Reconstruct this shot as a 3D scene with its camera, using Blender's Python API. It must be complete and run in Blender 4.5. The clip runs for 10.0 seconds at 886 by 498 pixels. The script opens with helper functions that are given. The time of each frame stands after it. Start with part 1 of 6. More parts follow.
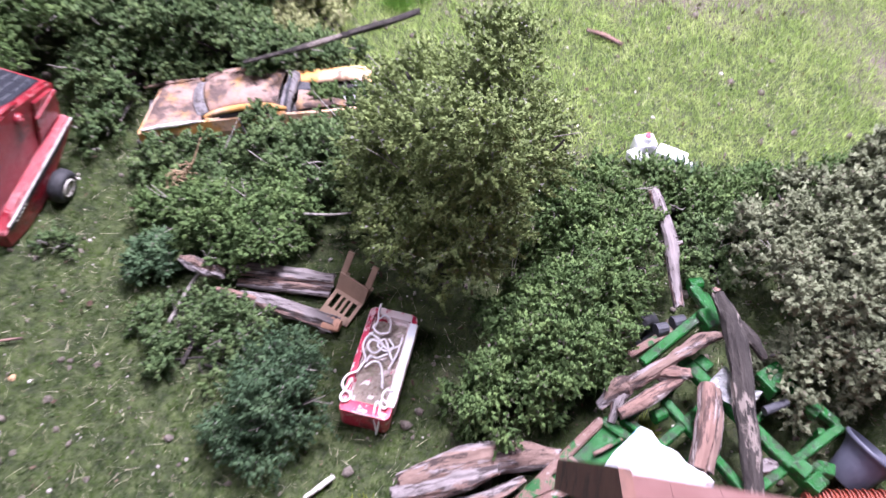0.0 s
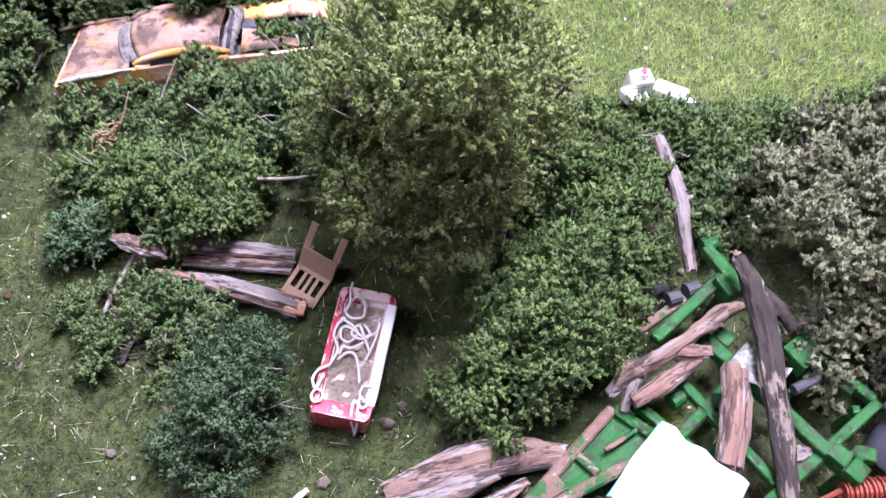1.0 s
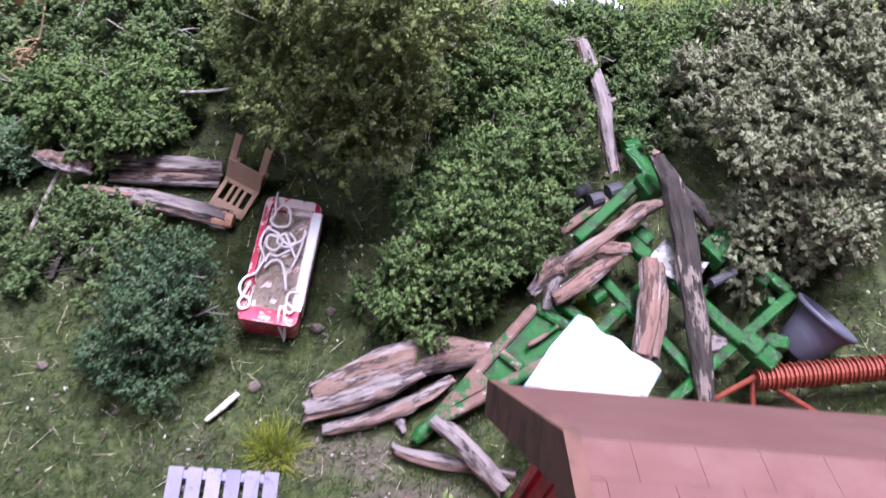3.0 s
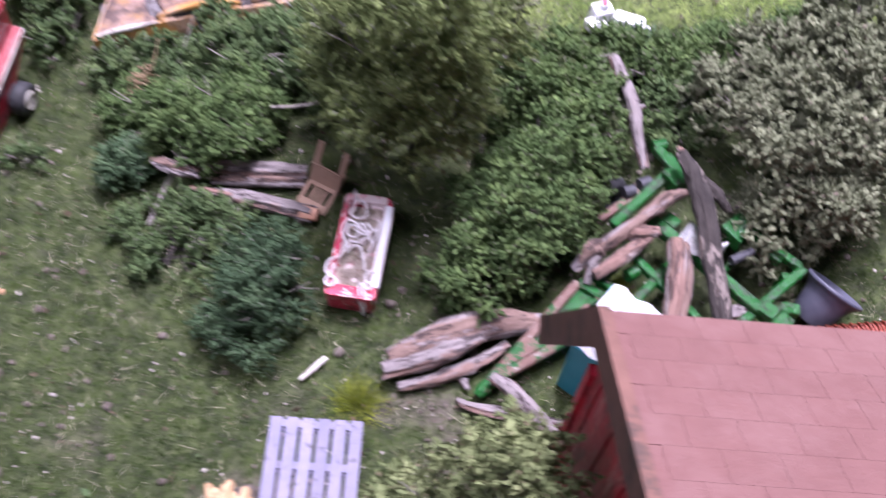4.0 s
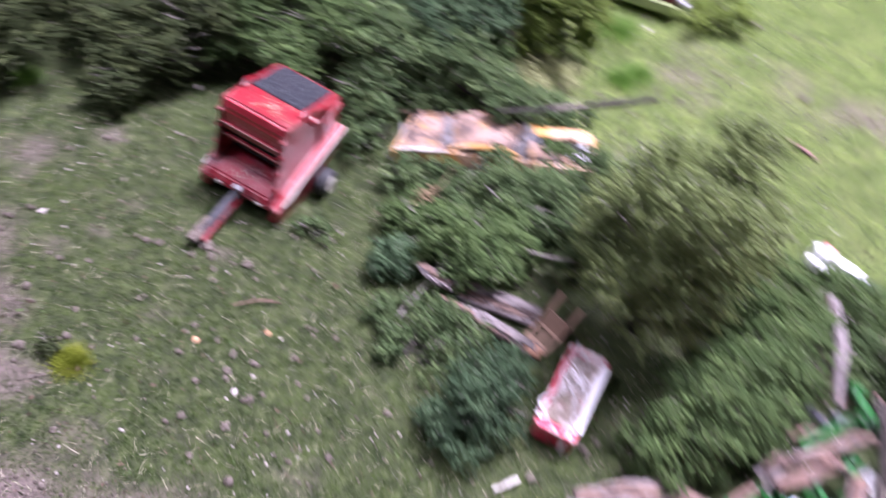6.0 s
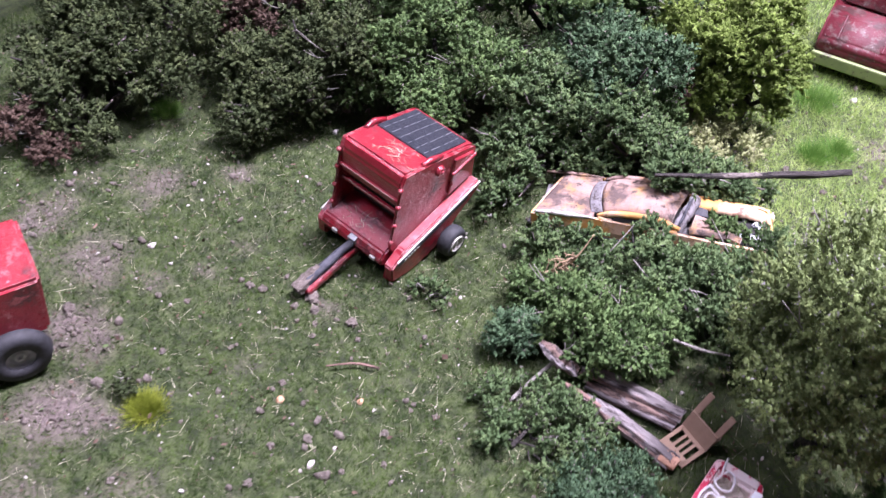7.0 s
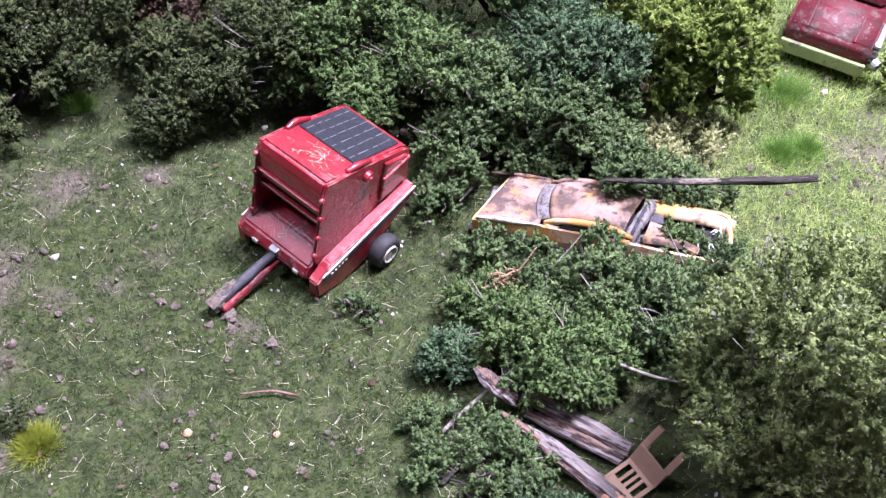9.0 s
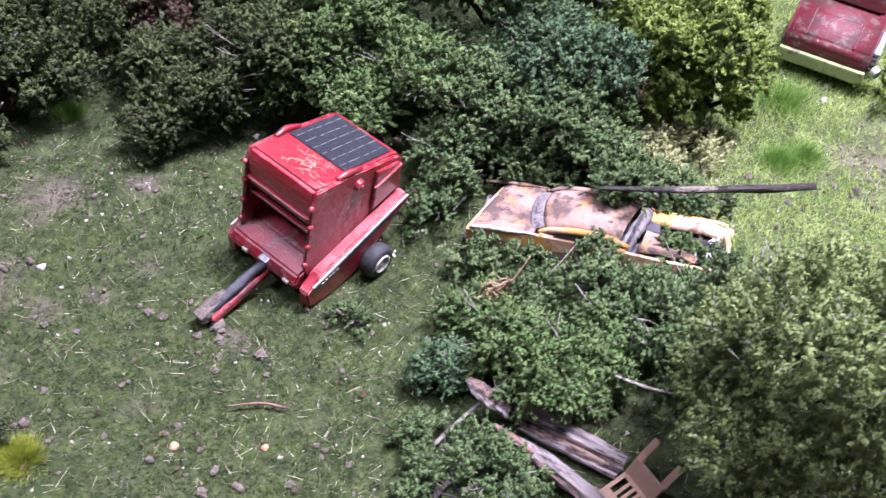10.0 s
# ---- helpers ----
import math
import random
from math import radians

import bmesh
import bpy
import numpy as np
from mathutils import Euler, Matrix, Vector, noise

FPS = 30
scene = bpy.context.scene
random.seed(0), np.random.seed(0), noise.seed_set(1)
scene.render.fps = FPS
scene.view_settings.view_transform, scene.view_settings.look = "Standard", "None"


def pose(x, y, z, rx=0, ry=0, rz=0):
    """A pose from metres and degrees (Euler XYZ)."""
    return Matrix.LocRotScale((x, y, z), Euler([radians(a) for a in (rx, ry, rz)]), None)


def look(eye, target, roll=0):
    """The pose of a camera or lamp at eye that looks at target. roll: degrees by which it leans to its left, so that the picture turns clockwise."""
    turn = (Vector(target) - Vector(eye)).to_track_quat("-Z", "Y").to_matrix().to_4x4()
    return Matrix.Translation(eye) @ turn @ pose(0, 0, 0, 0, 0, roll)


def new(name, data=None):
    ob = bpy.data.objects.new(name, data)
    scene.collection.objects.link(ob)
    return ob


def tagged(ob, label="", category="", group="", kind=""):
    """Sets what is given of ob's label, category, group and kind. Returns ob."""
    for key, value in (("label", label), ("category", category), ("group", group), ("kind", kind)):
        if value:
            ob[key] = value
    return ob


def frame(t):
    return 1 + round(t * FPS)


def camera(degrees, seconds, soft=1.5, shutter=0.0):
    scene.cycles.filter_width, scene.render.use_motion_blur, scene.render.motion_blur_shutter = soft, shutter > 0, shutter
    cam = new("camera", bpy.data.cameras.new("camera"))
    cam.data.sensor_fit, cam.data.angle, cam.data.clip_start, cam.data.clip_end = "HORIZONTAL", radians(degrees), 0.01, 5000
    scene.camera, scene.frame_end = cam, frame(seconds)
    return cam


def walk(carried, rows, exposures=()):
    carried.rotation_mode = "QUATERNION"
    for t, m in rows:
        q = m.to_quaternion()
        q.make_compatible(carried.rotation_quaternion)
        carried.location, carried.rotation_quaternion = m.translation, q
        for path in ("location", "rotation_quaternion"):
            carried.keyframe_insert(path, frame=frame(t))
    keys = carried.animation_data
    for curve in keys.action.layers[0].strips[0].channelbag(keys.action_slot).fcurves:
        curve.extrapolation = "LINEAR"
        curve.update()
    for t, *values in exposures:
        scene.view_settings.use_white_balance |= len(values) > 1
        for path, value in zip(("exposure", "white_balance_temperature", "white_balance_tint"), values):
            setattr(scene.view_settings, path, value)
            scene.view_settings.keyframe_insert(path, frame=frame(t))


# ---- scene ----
# ---- camera and its way ----
cam = camera(50.8, 10.0, soft=1.4, shutter=0.85)
PATH = [
    (0.0, -0.0000, 0.0000, 0.2217, 38.64, -4.72, 5.88),
    (0.2, -0.0013, 0.0116, 0.2164, 37.34, -4.88, 5.38),
    (0.5, -0.0068, 0.0207, 0.2063, 36.31, -5.72, 3.88),
    (1.0, -0.0076, 0.0309, 0.2000, 34.01, -5.87, 2.55),
    (1.5, -0.0075, 0.0345, 0.1986, 32.47, -5.63, 2.03),
    (2.0, -0.0010, 0.0310, 0.1989, 31.54, -5.65, 1.85),
    (2.2, 0.0007, 0.0303, 0.1994, 31.40, -6.23, 1.28),
    (2.5, 0.0044, 0.0306, 0.1982, 30.44, -6.37, 0.82),
    (2.7, 0.0045, 0.0296, 0.1983, 30.01, -6.55, 0.49),
    (3.8, 0.0029, -0.0020, 0.2174, 31.98, -4.25, 0.56),
    (4.0, -0.0016, -0.0065, 0.2242, 32.43, -3.61, 0.83),
    (4.2, -0.0090, -0.0091, 0.2333, 32.94, -3.16, 0.96),
    (4.5, -0.0272, -0.0178, 0.2439, 34.36, -3.32, 1.88),
    (4.7, -0.0408, -0.0263, 0.2526, 34.43, -4.90, 2.32),
    (5.0, -0.0583, -0.0603, 0.2646, 36.33, -7.06, 2.58),
    (5.2, -0.0666, -0.0783, 0.2732, 36.80, -8.02, 2.65),
    (5.5, -0.0620, -0.0707, 0.2703, 36.72, -9.33, 5.09),
    (5.7, -0.0567, -0.0550, 0.2628, 36.81, -9.45, 8.06),
    (6.0, -0.0384, -0.0342, 0.2497, 39.23, -8.90, 19.06),
    (6.2, -0.0289, -0.0260, 0.2402, 40.95, -6.77, 24.95),
    (7.3, -0.0231, 0.0055, 0.2159, 43.14, -3.26, 31.25),
    (7.5, -0.0223, 0.0115, 0.2147, 42.80, -3.32, 31.36),
    (8.0, -0.0229, 0.0176, 0.2101, 42.15, -3.69, 31.03),
    (8.5, -0.0252, 0.0216, 0.2090, 41.63, -3.82, 30.88),
    (9.0, -0.0239, 0.0262, 0.2092, 41.44, -3.98, 30.17),
    (9.5, -0.0253, 0.0262, 0.2054, 41.95, -3.69, 30.10),
    (10.0, -0.0226, 0.0297, 0.2057, 42.16, -3.86, 30.24),
]
walk(cam, [(t, pose(x, y, z, rx, ry, rz)) for t, x, y, z, rx, ry, rz in PATH], exposures=[(0.0, 0.0, 5850, 33), (1.5, -0.15, 5850, 34), (2.7, -0.25, 5800, 33), (4.0, -0.3, 5800, 38), (4.5, -0.15, 5800, 39), (6.2, -0.05, 5800, 38), (7.5, 0.05, 5750, 35), (10.0, 0.05, 5750, 35)])

# ---- light: soft hall light from overhead, one display lamp over the far lawn ----
world = bpy.data.worlds.new("hall_light")
scene.world = world
world.use_nodes = True
wn = world.node_tree.nodes
wn["Background"].inputs["Color"].default_value = (0.84, 0.90, 1.0, 1)
wn["Background"].inputs["Strength"].default_value = 0.05


def area_lamp(name, eye, target, size, watts, colour):
    data = bpy.data.lights.new(name, "AREA")
    data.shape, data.size, data.energy, data.color = "DISK", size, watts, colour
    ob = new(name, data)
    ob.matrix_world = look(eye, target)
    return ob


area_lamp("ceiling_lamp", (-0.02, 0.16, 1.4), (-0.02, 0.2, 0), 0.26, 19, (0.97, 0.97, 1.0))
area_lamp("ceiling_lamp", (0.55, 0.85, 1.9), (0, 0.25, 0), 0.4, 44, (0.97, 0.96, 1.0))
area_lamp("ceiling_lamp", (-0.80, -0.35, 1.5), (0, 0.15, 0), 0.4, 14, (0.97, 0.96, 1.0))
area_lamp("display_lamp", (0.09, 0.50, 1.05), (0.05, 0.32, 0), 0.15, 31.0, (1.0, 0.98, 0.97))

# ---- mesh helpers; all meshes are made in millimetres ----
MM = 0.001


def mesh_object(name, me, material, parent=None, label=""):
    me.materials.append(material)
    ob = new(name, me)
    ob.parent = parent
    if label:
        tagged(ob, label)
    return ob


def part(name, bm, material, parent=None, label="", smooth=False):
    bmesh.ops.scale(bm, vec=(MM, MM, MM), verts=bm.verts)
    bmesh.ops.recalc_face_normals(bm, faces=bm.faces)
    me = bpy.data.meshes.new(name)
    bm.to_mesh(me)
    bm.free()
    if smooth:
        me.polygons.foreach_set("use_smooth", [True] * len(me.polygons))
    return mesh_object(name, me, material, parent, label)


def raw_mesh(name, verts, faces, material, parent=None, label=""):
    """A mesh from arrays of vertices (mm) and of faces that all have as many corners."""
    me = bpy.data.meshes.new(name)
    n, k = faces.shape
    me.vertices.add(len(verts))
    me.vertices.foreach_set("co", (verts * MM).astype(np.float32).ravel())
    me.loops.add(n * k)
    me.loops.foreach_set("vertex_index", faces.astype(np.int32).ravel())
    me.polygons.add(n)
    me.polygons.foreach_set("loop_start", np.arange(0, n * k, k, dtype=np.int32))
    me.update(calc_edges=True)
    me.validate()
    return mesh_object(name, me, material, parent, label)


def thing(name, place, turn, label, category, group=""):
    ob = new(name)
    ob.empty_display_size = 0.004
    x, y, z = place
    ob.matrix_world = pose(x * MM, y * MM, z * MM, *turn)
    return tagged(ob, label, category, group)


def box(bm, c, s, turn=(0, 0, 0), bevel=0.0):
    m = Matrix.LocRotScale(c, Euler([radians(a) for a in turn]), s)
    verts = bmesh.ops.create_cube(bm, size=1, matrix=m)["verts"]
    if bevel:
        edges = list({e for v in verts for e in v.link_edges})
        bmesh.ops.bevel(bm, geom=edges, offset=bevel, segments=2, affect="EDGES", profile=0.6)
    return bm


def beam(bm, a, b, w, h, bevel=0.0, twist=0.0):
    """A bar of section w x h from a to b."""
    a, b = Vector(a), Vector(b)
    q = (b - a).to_track_quat("Y", "Z") @ Euler((0, radians(twist), 0)).to_quaternion()
    m = Matrix.LocRotScale((a + b) / 2, q, (w, (b - a).length, h))
    verts = bmesh.ops.create_cube(bm, size=1, matrix=m)["verts"]
    if bevel:
        edges = list({e for v in verts for e in v.link_edges})
        bmesh.ops.bevel(bm, geom=edges, offset=bevel, segments=1, affect="EDGES")
    return bm


def rod(bm, a, b, r0, r1=None, seg=12):
    a, b = Vector(a), Vector(b)
    m = Matrix.Translation((a + b) / 2) @ (b - a).to_track_quat("Z", "Y").to_matrix().to_4x4()
    bmesh.ops.create_cone(bm, cap_ends=True, segments=seg, radius1=r0, radius2=r0 if r1 is None else r1, depth=(b - a).length, matrix=m)
    return bm


def prism(bm, outline, x0, x1):
    """A side outline of (y, z) points carried from x0 to x1."""
    lo = [bm.verts.new((x0, y, z)) for y, z in outline]
    hi = [bm.verts.new((x1, y, z)) for y, z in outline]
    bm.faces.new(lo[::-1])
    bm.faces.new(hi)
    n = len(outline)
    for i in range(n):
        bm.faces.new((lo[i], lo[(i + 1) % n], hi[(i + 1) % n], hi[i]))
    return bm


def smooth_line(points, steps):
    """Points along a Catmull-Rom curve."""
    p = np.array(points, float)
    p = np.vstack([2 * p[0] - p[1], p, 2 * p[-1] - p[-2]])
    out = []
    for i in range(1, len(p) - 2):
        for s in np.linspace(0, 1, steps, endpoint=False):
            a, b, c, d = p[i - 1 : i + 3]
            out.append(0.5 * (2 * b + (c - a) * s + (2 * a - 5 * b + 4 * c - d) * s**2 + (3 * b - a - 3 * c + d) * s**3))
    out.append(p[-2])
    return np.array(out)


def limb(bm, points, radii, seg=10, rough=0.15, seed=0, steps=5, flat=1.0, ends=0.0):
    """A branch or log: a tube along a curve with an uneven, grooved surface and ragged ends."""
    line = smooth_line(points, steps)
    r = np.interp(np.linspace(0, 1, len(line)), np.linspace(0, 1, len(radii)), radii)
    rings, side = [], Vector((0.3, 0.2, 1)).normalized()
    for i, c in enumerate(line):
        ahead = Vector(line[min(i + 1, len(line) - 1)] - line[max(i - 1, 0)]).normalized()
        u = (side - ahead * side.dot(ahead)).normalized()
        v = ahead.cross(u)
        ring = []
        for k in range(seg):
            a = 2 * math.pi * k / seg
            groove = 0.9 - 2.2 * abs(noise.noise(Vector((math.cos(a) * 1.9 + seed, math.sin(a) * 1.9, i * 0.10 * 5 / steps))))
            lump = noise.noise(Vector((math.cos(a) + seed * 3, math.sin(a), i * 0.5 * 5 / steps)))
            q = r[i] * (1 + rough * (0.9 * groove + 0.9 * lump))
            end = ends * 2.4 * noise.noise(Vector((k * 0.9, seed, 5.0))) * r[i] if i in (0, len(line) - 1) else 0.0
            ring.append(bm.verts.new(Vector(c) + u * math.cos(a) * q * flat + v * math.sin(a) * q + ahead * end))
        rings.append(ring)
    for a, b in zip(rings, rings[1:]):
        for k in range(seg):
            bm.faces.new((a[k], a[(k + 1) % seg], b[(k + 1) % seg], b[k]))
    for ring, c, s in ((rings[0], line[0], -1), (rings[-1], line[-1], 1)):
        mid = bm.verts.new(Vector(c))
        for k in range(seg):
            bm.faces.new((ring[k], ring[(k + 1) % seg], mid))
    return bm


# ---- materials ----
def nodes_of(name):
    m = bpy.data.materials.new(name)
    m.use_nodes = True
    n, l = m.node_tree.nodes, m.node_tree.links
    return m, n, l, n["Principled BSDF"]


def noise_at(n, l, scale, detail=6.0, rough=0.6, stretch=(1, 1, 1), placed=False):
    mp, tx = n.new("ShaderNodeMapping"), n.new("ShaderNodeTexNoise")
    at = n.new("ShaderNodeNewGeometry").outputs["Position"] if placed else n.new("ShaderNodeTexCoord").outputs["Object"]
    mp.inputs["Scale"].default_value = stretch
    l.new(at, mp.inputs["Vector"])
    l.new(mp.outputs["Vector"], tx.inputs["Vector"])
    tx.inputs["Scale"].default_value, tx.inputs["Detail"].default_value, tx.inputs["Roughness"].default_value = scale, detail, rough
    return tx.outputs["Fac"]


def ramp(n, l, fac, lo, hi):
    r = n.new("ShaderNodeMapRange")
    r.inputs["From Min"].default_value, r.inputs["From Max"].default_value = lo, hi
    r.clamp = True
    l.new(fac, r.inputs["Value"])
    return r.outputs["Result"]


def blend(n, l, fac, a, b):
    x = n.new("ShaderNodeMix")
    x.data_type = "RGBA"
    if isinstance(fac, float):
        x.inputs["Factor"].default_value = fac
    else:
        l.new(fac, x.inputs["Factor"])
    for slot, value in ((6, a), (7, b)):
        if isinstance(value, tuple):
            x.inputs[slot].default_value = (*value, 1)
        else:
            l.new(value, x.inputs[slot])
    return x.outputs[2]


def surface(name, c1, c2, rough=0.6, metal=0.0, scale=350, bump=0.25, wear=None, grain=None, stretch=(1, 1, 1), coat=0.0, pieces=0.0, gloss_spread=0.25, edge=None, placed=False):
    """Paint, wood, rust: two tones at one scale, worn patches (colour, from, to, scale) at another, grain for the relief."""
    m, n, l, p = nodes_of(name)
    colour = blend(n, l, ramp(n, l, noise_at(n, l, scale, stretch=stretch, placed=placed), 0.35, 0.65), c1, c2)
    for patch in wear or ():
        tone, lo, hi, size = patch[:4]
        lo, hi, size = lo - 0.035, lo - 0.035 + (hi - lo) * 0.45, size * 1.7
        colour = blend(n, l, ramp(n, l, noise_at(n, l, size, 8, 0.7, patch[4] if len(patch) > 4 else stretch, placed), lo, hi), colour, tone)
    if edge:
        # corners rubbed bare: where a rounded normal leaves the flat one
        tone, size, amount = edge
        bev, geo, dot = n.new("ShaderNodeBevel"), n.new("ShaderNodeNewGeometry"), n.new("ShaderNodeVectorMath")
        bev.samples = 4
        bev.inputs["Radius"].default_value = size * MM
        dot.operation = "DOT_PRODUCT"
        l.new(bev.outputs["Normal"], dot.inputs[0])
        l.new(geo.outputs["Normal"], dot.inputs[1])
        mul = n.new("ShaderNodeMath")
        mul.operation = "MULTIPLY"
        flip = n.new("ShaderNodeMapRange")
        flip.inputs["From Min"].default_value, flip.inputs["From Max"].default_value = 0.99, 0.90
        l.new(dot.outputs["Value"], flip.inputs["Value"])
        l.new(flip.outputs["Result"], mul.inputs[0])
        l.new(ramp(n, l, noise_at(n, l, 420, 6, 0.7), 0.62 - amount * 0.3, 0.70 - amount * 0.25), mul.inputs[1])
        colour = blend(n, l, mul.outputs["Value"], colour, tone)
    if pieces:
        info, v = n.new("ShaderNodeObjectInfo"), n.new("ShaderNodeHueSaturation")
        l.new(ramp_to(n, l, info.outputs["Random"], 1 - pieces, 1 + pieces), v.inputs["Value"])
        l.new(colour, v.inputs["Color"])
        colour = v.outputs["Color"]
    l.new(colour, p.inputs["Base Color"])
    fine = noise_at(n, l, grain or scale * 4, 8, 0.7, stretch, placed)
    l.new(ramp_to(n, l, fine, rough - gloss_spread / 2, rough + gloss_spread), p.inputs["Roughness"])
    p.inputs["Metallic"].default_value = metal
    p.inputs["Coat Weight"].default_value = coat
    p.inputs["Coat Roughness"].default_value = 0.25
    b = n.new("ShaderNodeBump")
    b.inputs["Strength"].default_value, b.inputs["Distance"].default_value = min(1.0, bump * 1.2), 0.0012
    l.new(fine, b.inputs["Height"])
    l.new(b.outputs["Normal"], p.inputs["Normal"])
    return m


def ramp_to(n, l, fac, lo, hi):
    r = n.new("ShaderNodeMapRange")
    r.inputs["To Min"].default_value, r.inputs["To Max"].default_value = lo, hi
    l.new(fac, r.inputs["Value"])
    return r.outputs["Result"]


def leafy(name, dark, mid, light, speck=None, translucence=0.25, rough=0.75, patch=170, sprigs=False):
    """Flock leaves: each leaf and each sprig has a tone of its own, and clumps differ from one another."""
    m, n, l, p = nodes_of(name)
    g = n.new("ShaderNodeNewGeometry")
    each = g.outputs["Random Per Island"]
    tone = ramp(n, l, each, 0.0, 0.75)
    clump = ramp(n, l, noise_at(n, l, patch, 5, 0.7), 0.46, 0.62)
    if sprigs:
        a, mix, many = n.new("ShaderNodeAttribute"), n.new("ShaderNodeMath"), n.new("ShaderNodeMath")
        a.attribute_name = "tone"
        mix.operation, many.operation = "MULTIPLY_ADD", "MULTIPLY"
        l.new(each, mix.inputs[0])
        mix.inputs[1].default_value = 0.4
        l.new(ramp_to(n, l, a.outputs["Fac"], 0.0, 0.6), mix.inputs[2])
        tone = mix.outputs["Value"]
        l.new(clump, many.inputs[0])
        l.new(ramp_to(n, l, a.outputs["Fac"], 0.25, 1.0), many.inputs[1])
        clump = many.outputs["Value"]
    colour = blend(n, l, tone, dark, mid)
    colour = blend(n, l, clump, colour, light)
    if speck:
        colour = blend(n, l, ramp(n, l, each, 0.95, 0.98), colour, speck)
    l.new(colour, p.inputs["Base Color"])
    p.inputs["Roughness"].default_value = rough
    p.inputs["Specular IOR Level"].default_value = 0.25
    t, x, out = n.new("ShaderNodeBsdfTranslucent"), n.new("ShaderNodeMixShader"), n["Material Output"]
    l.new(colour, t.inputs["Color"])
    x.inputs["Fac"].default_value = translucence
    l.new(p.outputs["BSDF"], x.inputs[1])
    l.new(t.outputs["BSDF"], x.inputs[2])
    l.new(x.outputs["Shader"], out.inputs["Surface"])
    return m


RED = surface("baler_red_paint", (0.30, 0.014, 0.026), (0.215, 0.010, 0.019), 0.26, scale=90, bump=0.42, grain=420, wear=[((0.085, 0.016, 0.02), 0.56, 0.72, 60), ((0.34, 0.08, 0.085), 0.60, 0.70, 120), ((0.44, 0.20, 0.20), 0.69, 0.73, 420)], coat=0.6, edge=((0.46, 0.17, 0.17), 0.7, 0.42))
DARK_METAL = surface("sooty_dark_metal", (0.035, 0.035, 0.045), (0.075, 0.075, 0.085), 0.5, 0.3, 500, 0.3)
GREY_PANEL = surface("grey_belt_panel", (0.018, 0.020, 0.028), (0.042, 0.046, 0.060), 0.4, 0.2, 1200, 0.6, wear=[((0.18, 0.19, 0.22), 0.66, 0.72, 1100)])
RUBBER = surface("black_rubber", (0.018, 0.018, 0.02), (0.035, 0.035, 0.04), 0.6, 0, 600, 0.2)
WHITE_RIM = surface("cream_rim_paint", (0.62, 0.60, 0.54), (0.52, 0.49, 0.44), 0.45, 0, 500, 0.1, wear=[((0.2, 0.16, 0.12), 0.58, 0.68, 500)])
WHITE = surface("white_plastic", (0.88, 0.88, 0.90), (0.84, 0.85, 0.88), 0.5, 0, 200, 0.03)
CAR_YELLOW = surface("faded_yellow_paint", (0.64, 0.330, 0.085), (0.55, 0.265, 0.065), 0.5, 0, 110, 0.3, wear=[((0.58, 0.38, 0.25), 0.50, 0.70, 45), ((0.20, 0.11, 0.07), 0.62, 0.76, 70)], edge=((0.66, 0.56, 0.48), 0.6, 0.6))
CAR_TOP = surface("sun_bleached_rusty_paint", (0.333, 0.225, 0.184), (0.261, 0.167, 0.135), 0.65, 0, 100, 0.5, wear=[((0.396, 0.207, 0.054), 0.52, 0.80, 40), ((0.099, 0.065, 0.056), 0.50, 0.74, 46), ((0.072, 0.050, 0.041), 0.59, 0.70, 190)], edge=((0.486, 0.405, 0.360), 0.5, 0.6))
CAR_GREY = surface("primer_grey_frame", (0.15, 0.14, 0.15), (0.24, 0.22, 0.22), 0.6, 0, 300, 0.3, wear=[((0.07, 0.055, 0.05), 0.55, 0.7, 300)])
# near-black colour stands in for the shade inside open hollows
BLACK = surface("hollow_shade_black", (0.012, 0.011, 0.012), (0.03, 0.025, 0.022), 0.8, 0, 300, 0.2)
GREEN = surface("green_machine_paint", (0.005, 0.080, 0.012), (0.007, 0.110, 0.016), 0.22, 0, 200, 0.75, grain=320, wear=[((0.018, 0.045, 0.016), 0.55, 0.70, 160), ((0.12, 0.08, 0.06), 0.66, 0.76, 140)], gloss_spread=0.12, edge=((0.12, 0.18, 0.11), 0.5, 0.3))
GREEN_RUST = surface("green_paint_worn_to_rust", (0.155, 0.085, 0.068), (0.205, 0.130, 0.105), 0.36, 0.1, 260, 0.6, grain=600, wear=[((0.012, 0.095, 0.02), 0.53, 0.62, 90), ((0.30, 0.27, 0.25), 0.64, 0.71, 300)])
BARK = surface("weathered_grey_bark", (0.19, 0.162, 0.158), (0.33, 0.29, 0.285), 0.85, 0, 300, 1.0, wear=[((0.060, 0.045, 0.044), 0.55, 0.66, 260), ((0.26, 0.165, 0.135), 0.58, 0.7, 90)], grain=900, stretch=(0.16, 1, 1))
BROWN_BARK = surface("brown_bark", (0.175, 0.112, 0.090), (0.275, 0.185, 0.15), 0.85, 0, 300, 1.0, wear=[((0.055, 0.036, 0.032), 0.51, 0.62, 240), ((0.31, 0.27, 0.27), 0.57, 0.68, 140)], grain=900, stretch=(0.16, 1, 1))
DARK_BARK = surface("dark_bark", (0.026, 0.021, 0.019), (0.062, 0.052, 0.046), 0.8, 0, 300, 1.0, wear=[((0.24, 0.20, 0.175), 0.60, 0.68, 110), ((0.015, 0.012, 0.011), 0.6, 0.7, 200)], grain=1000, stretch=(0.3, 1, 1))
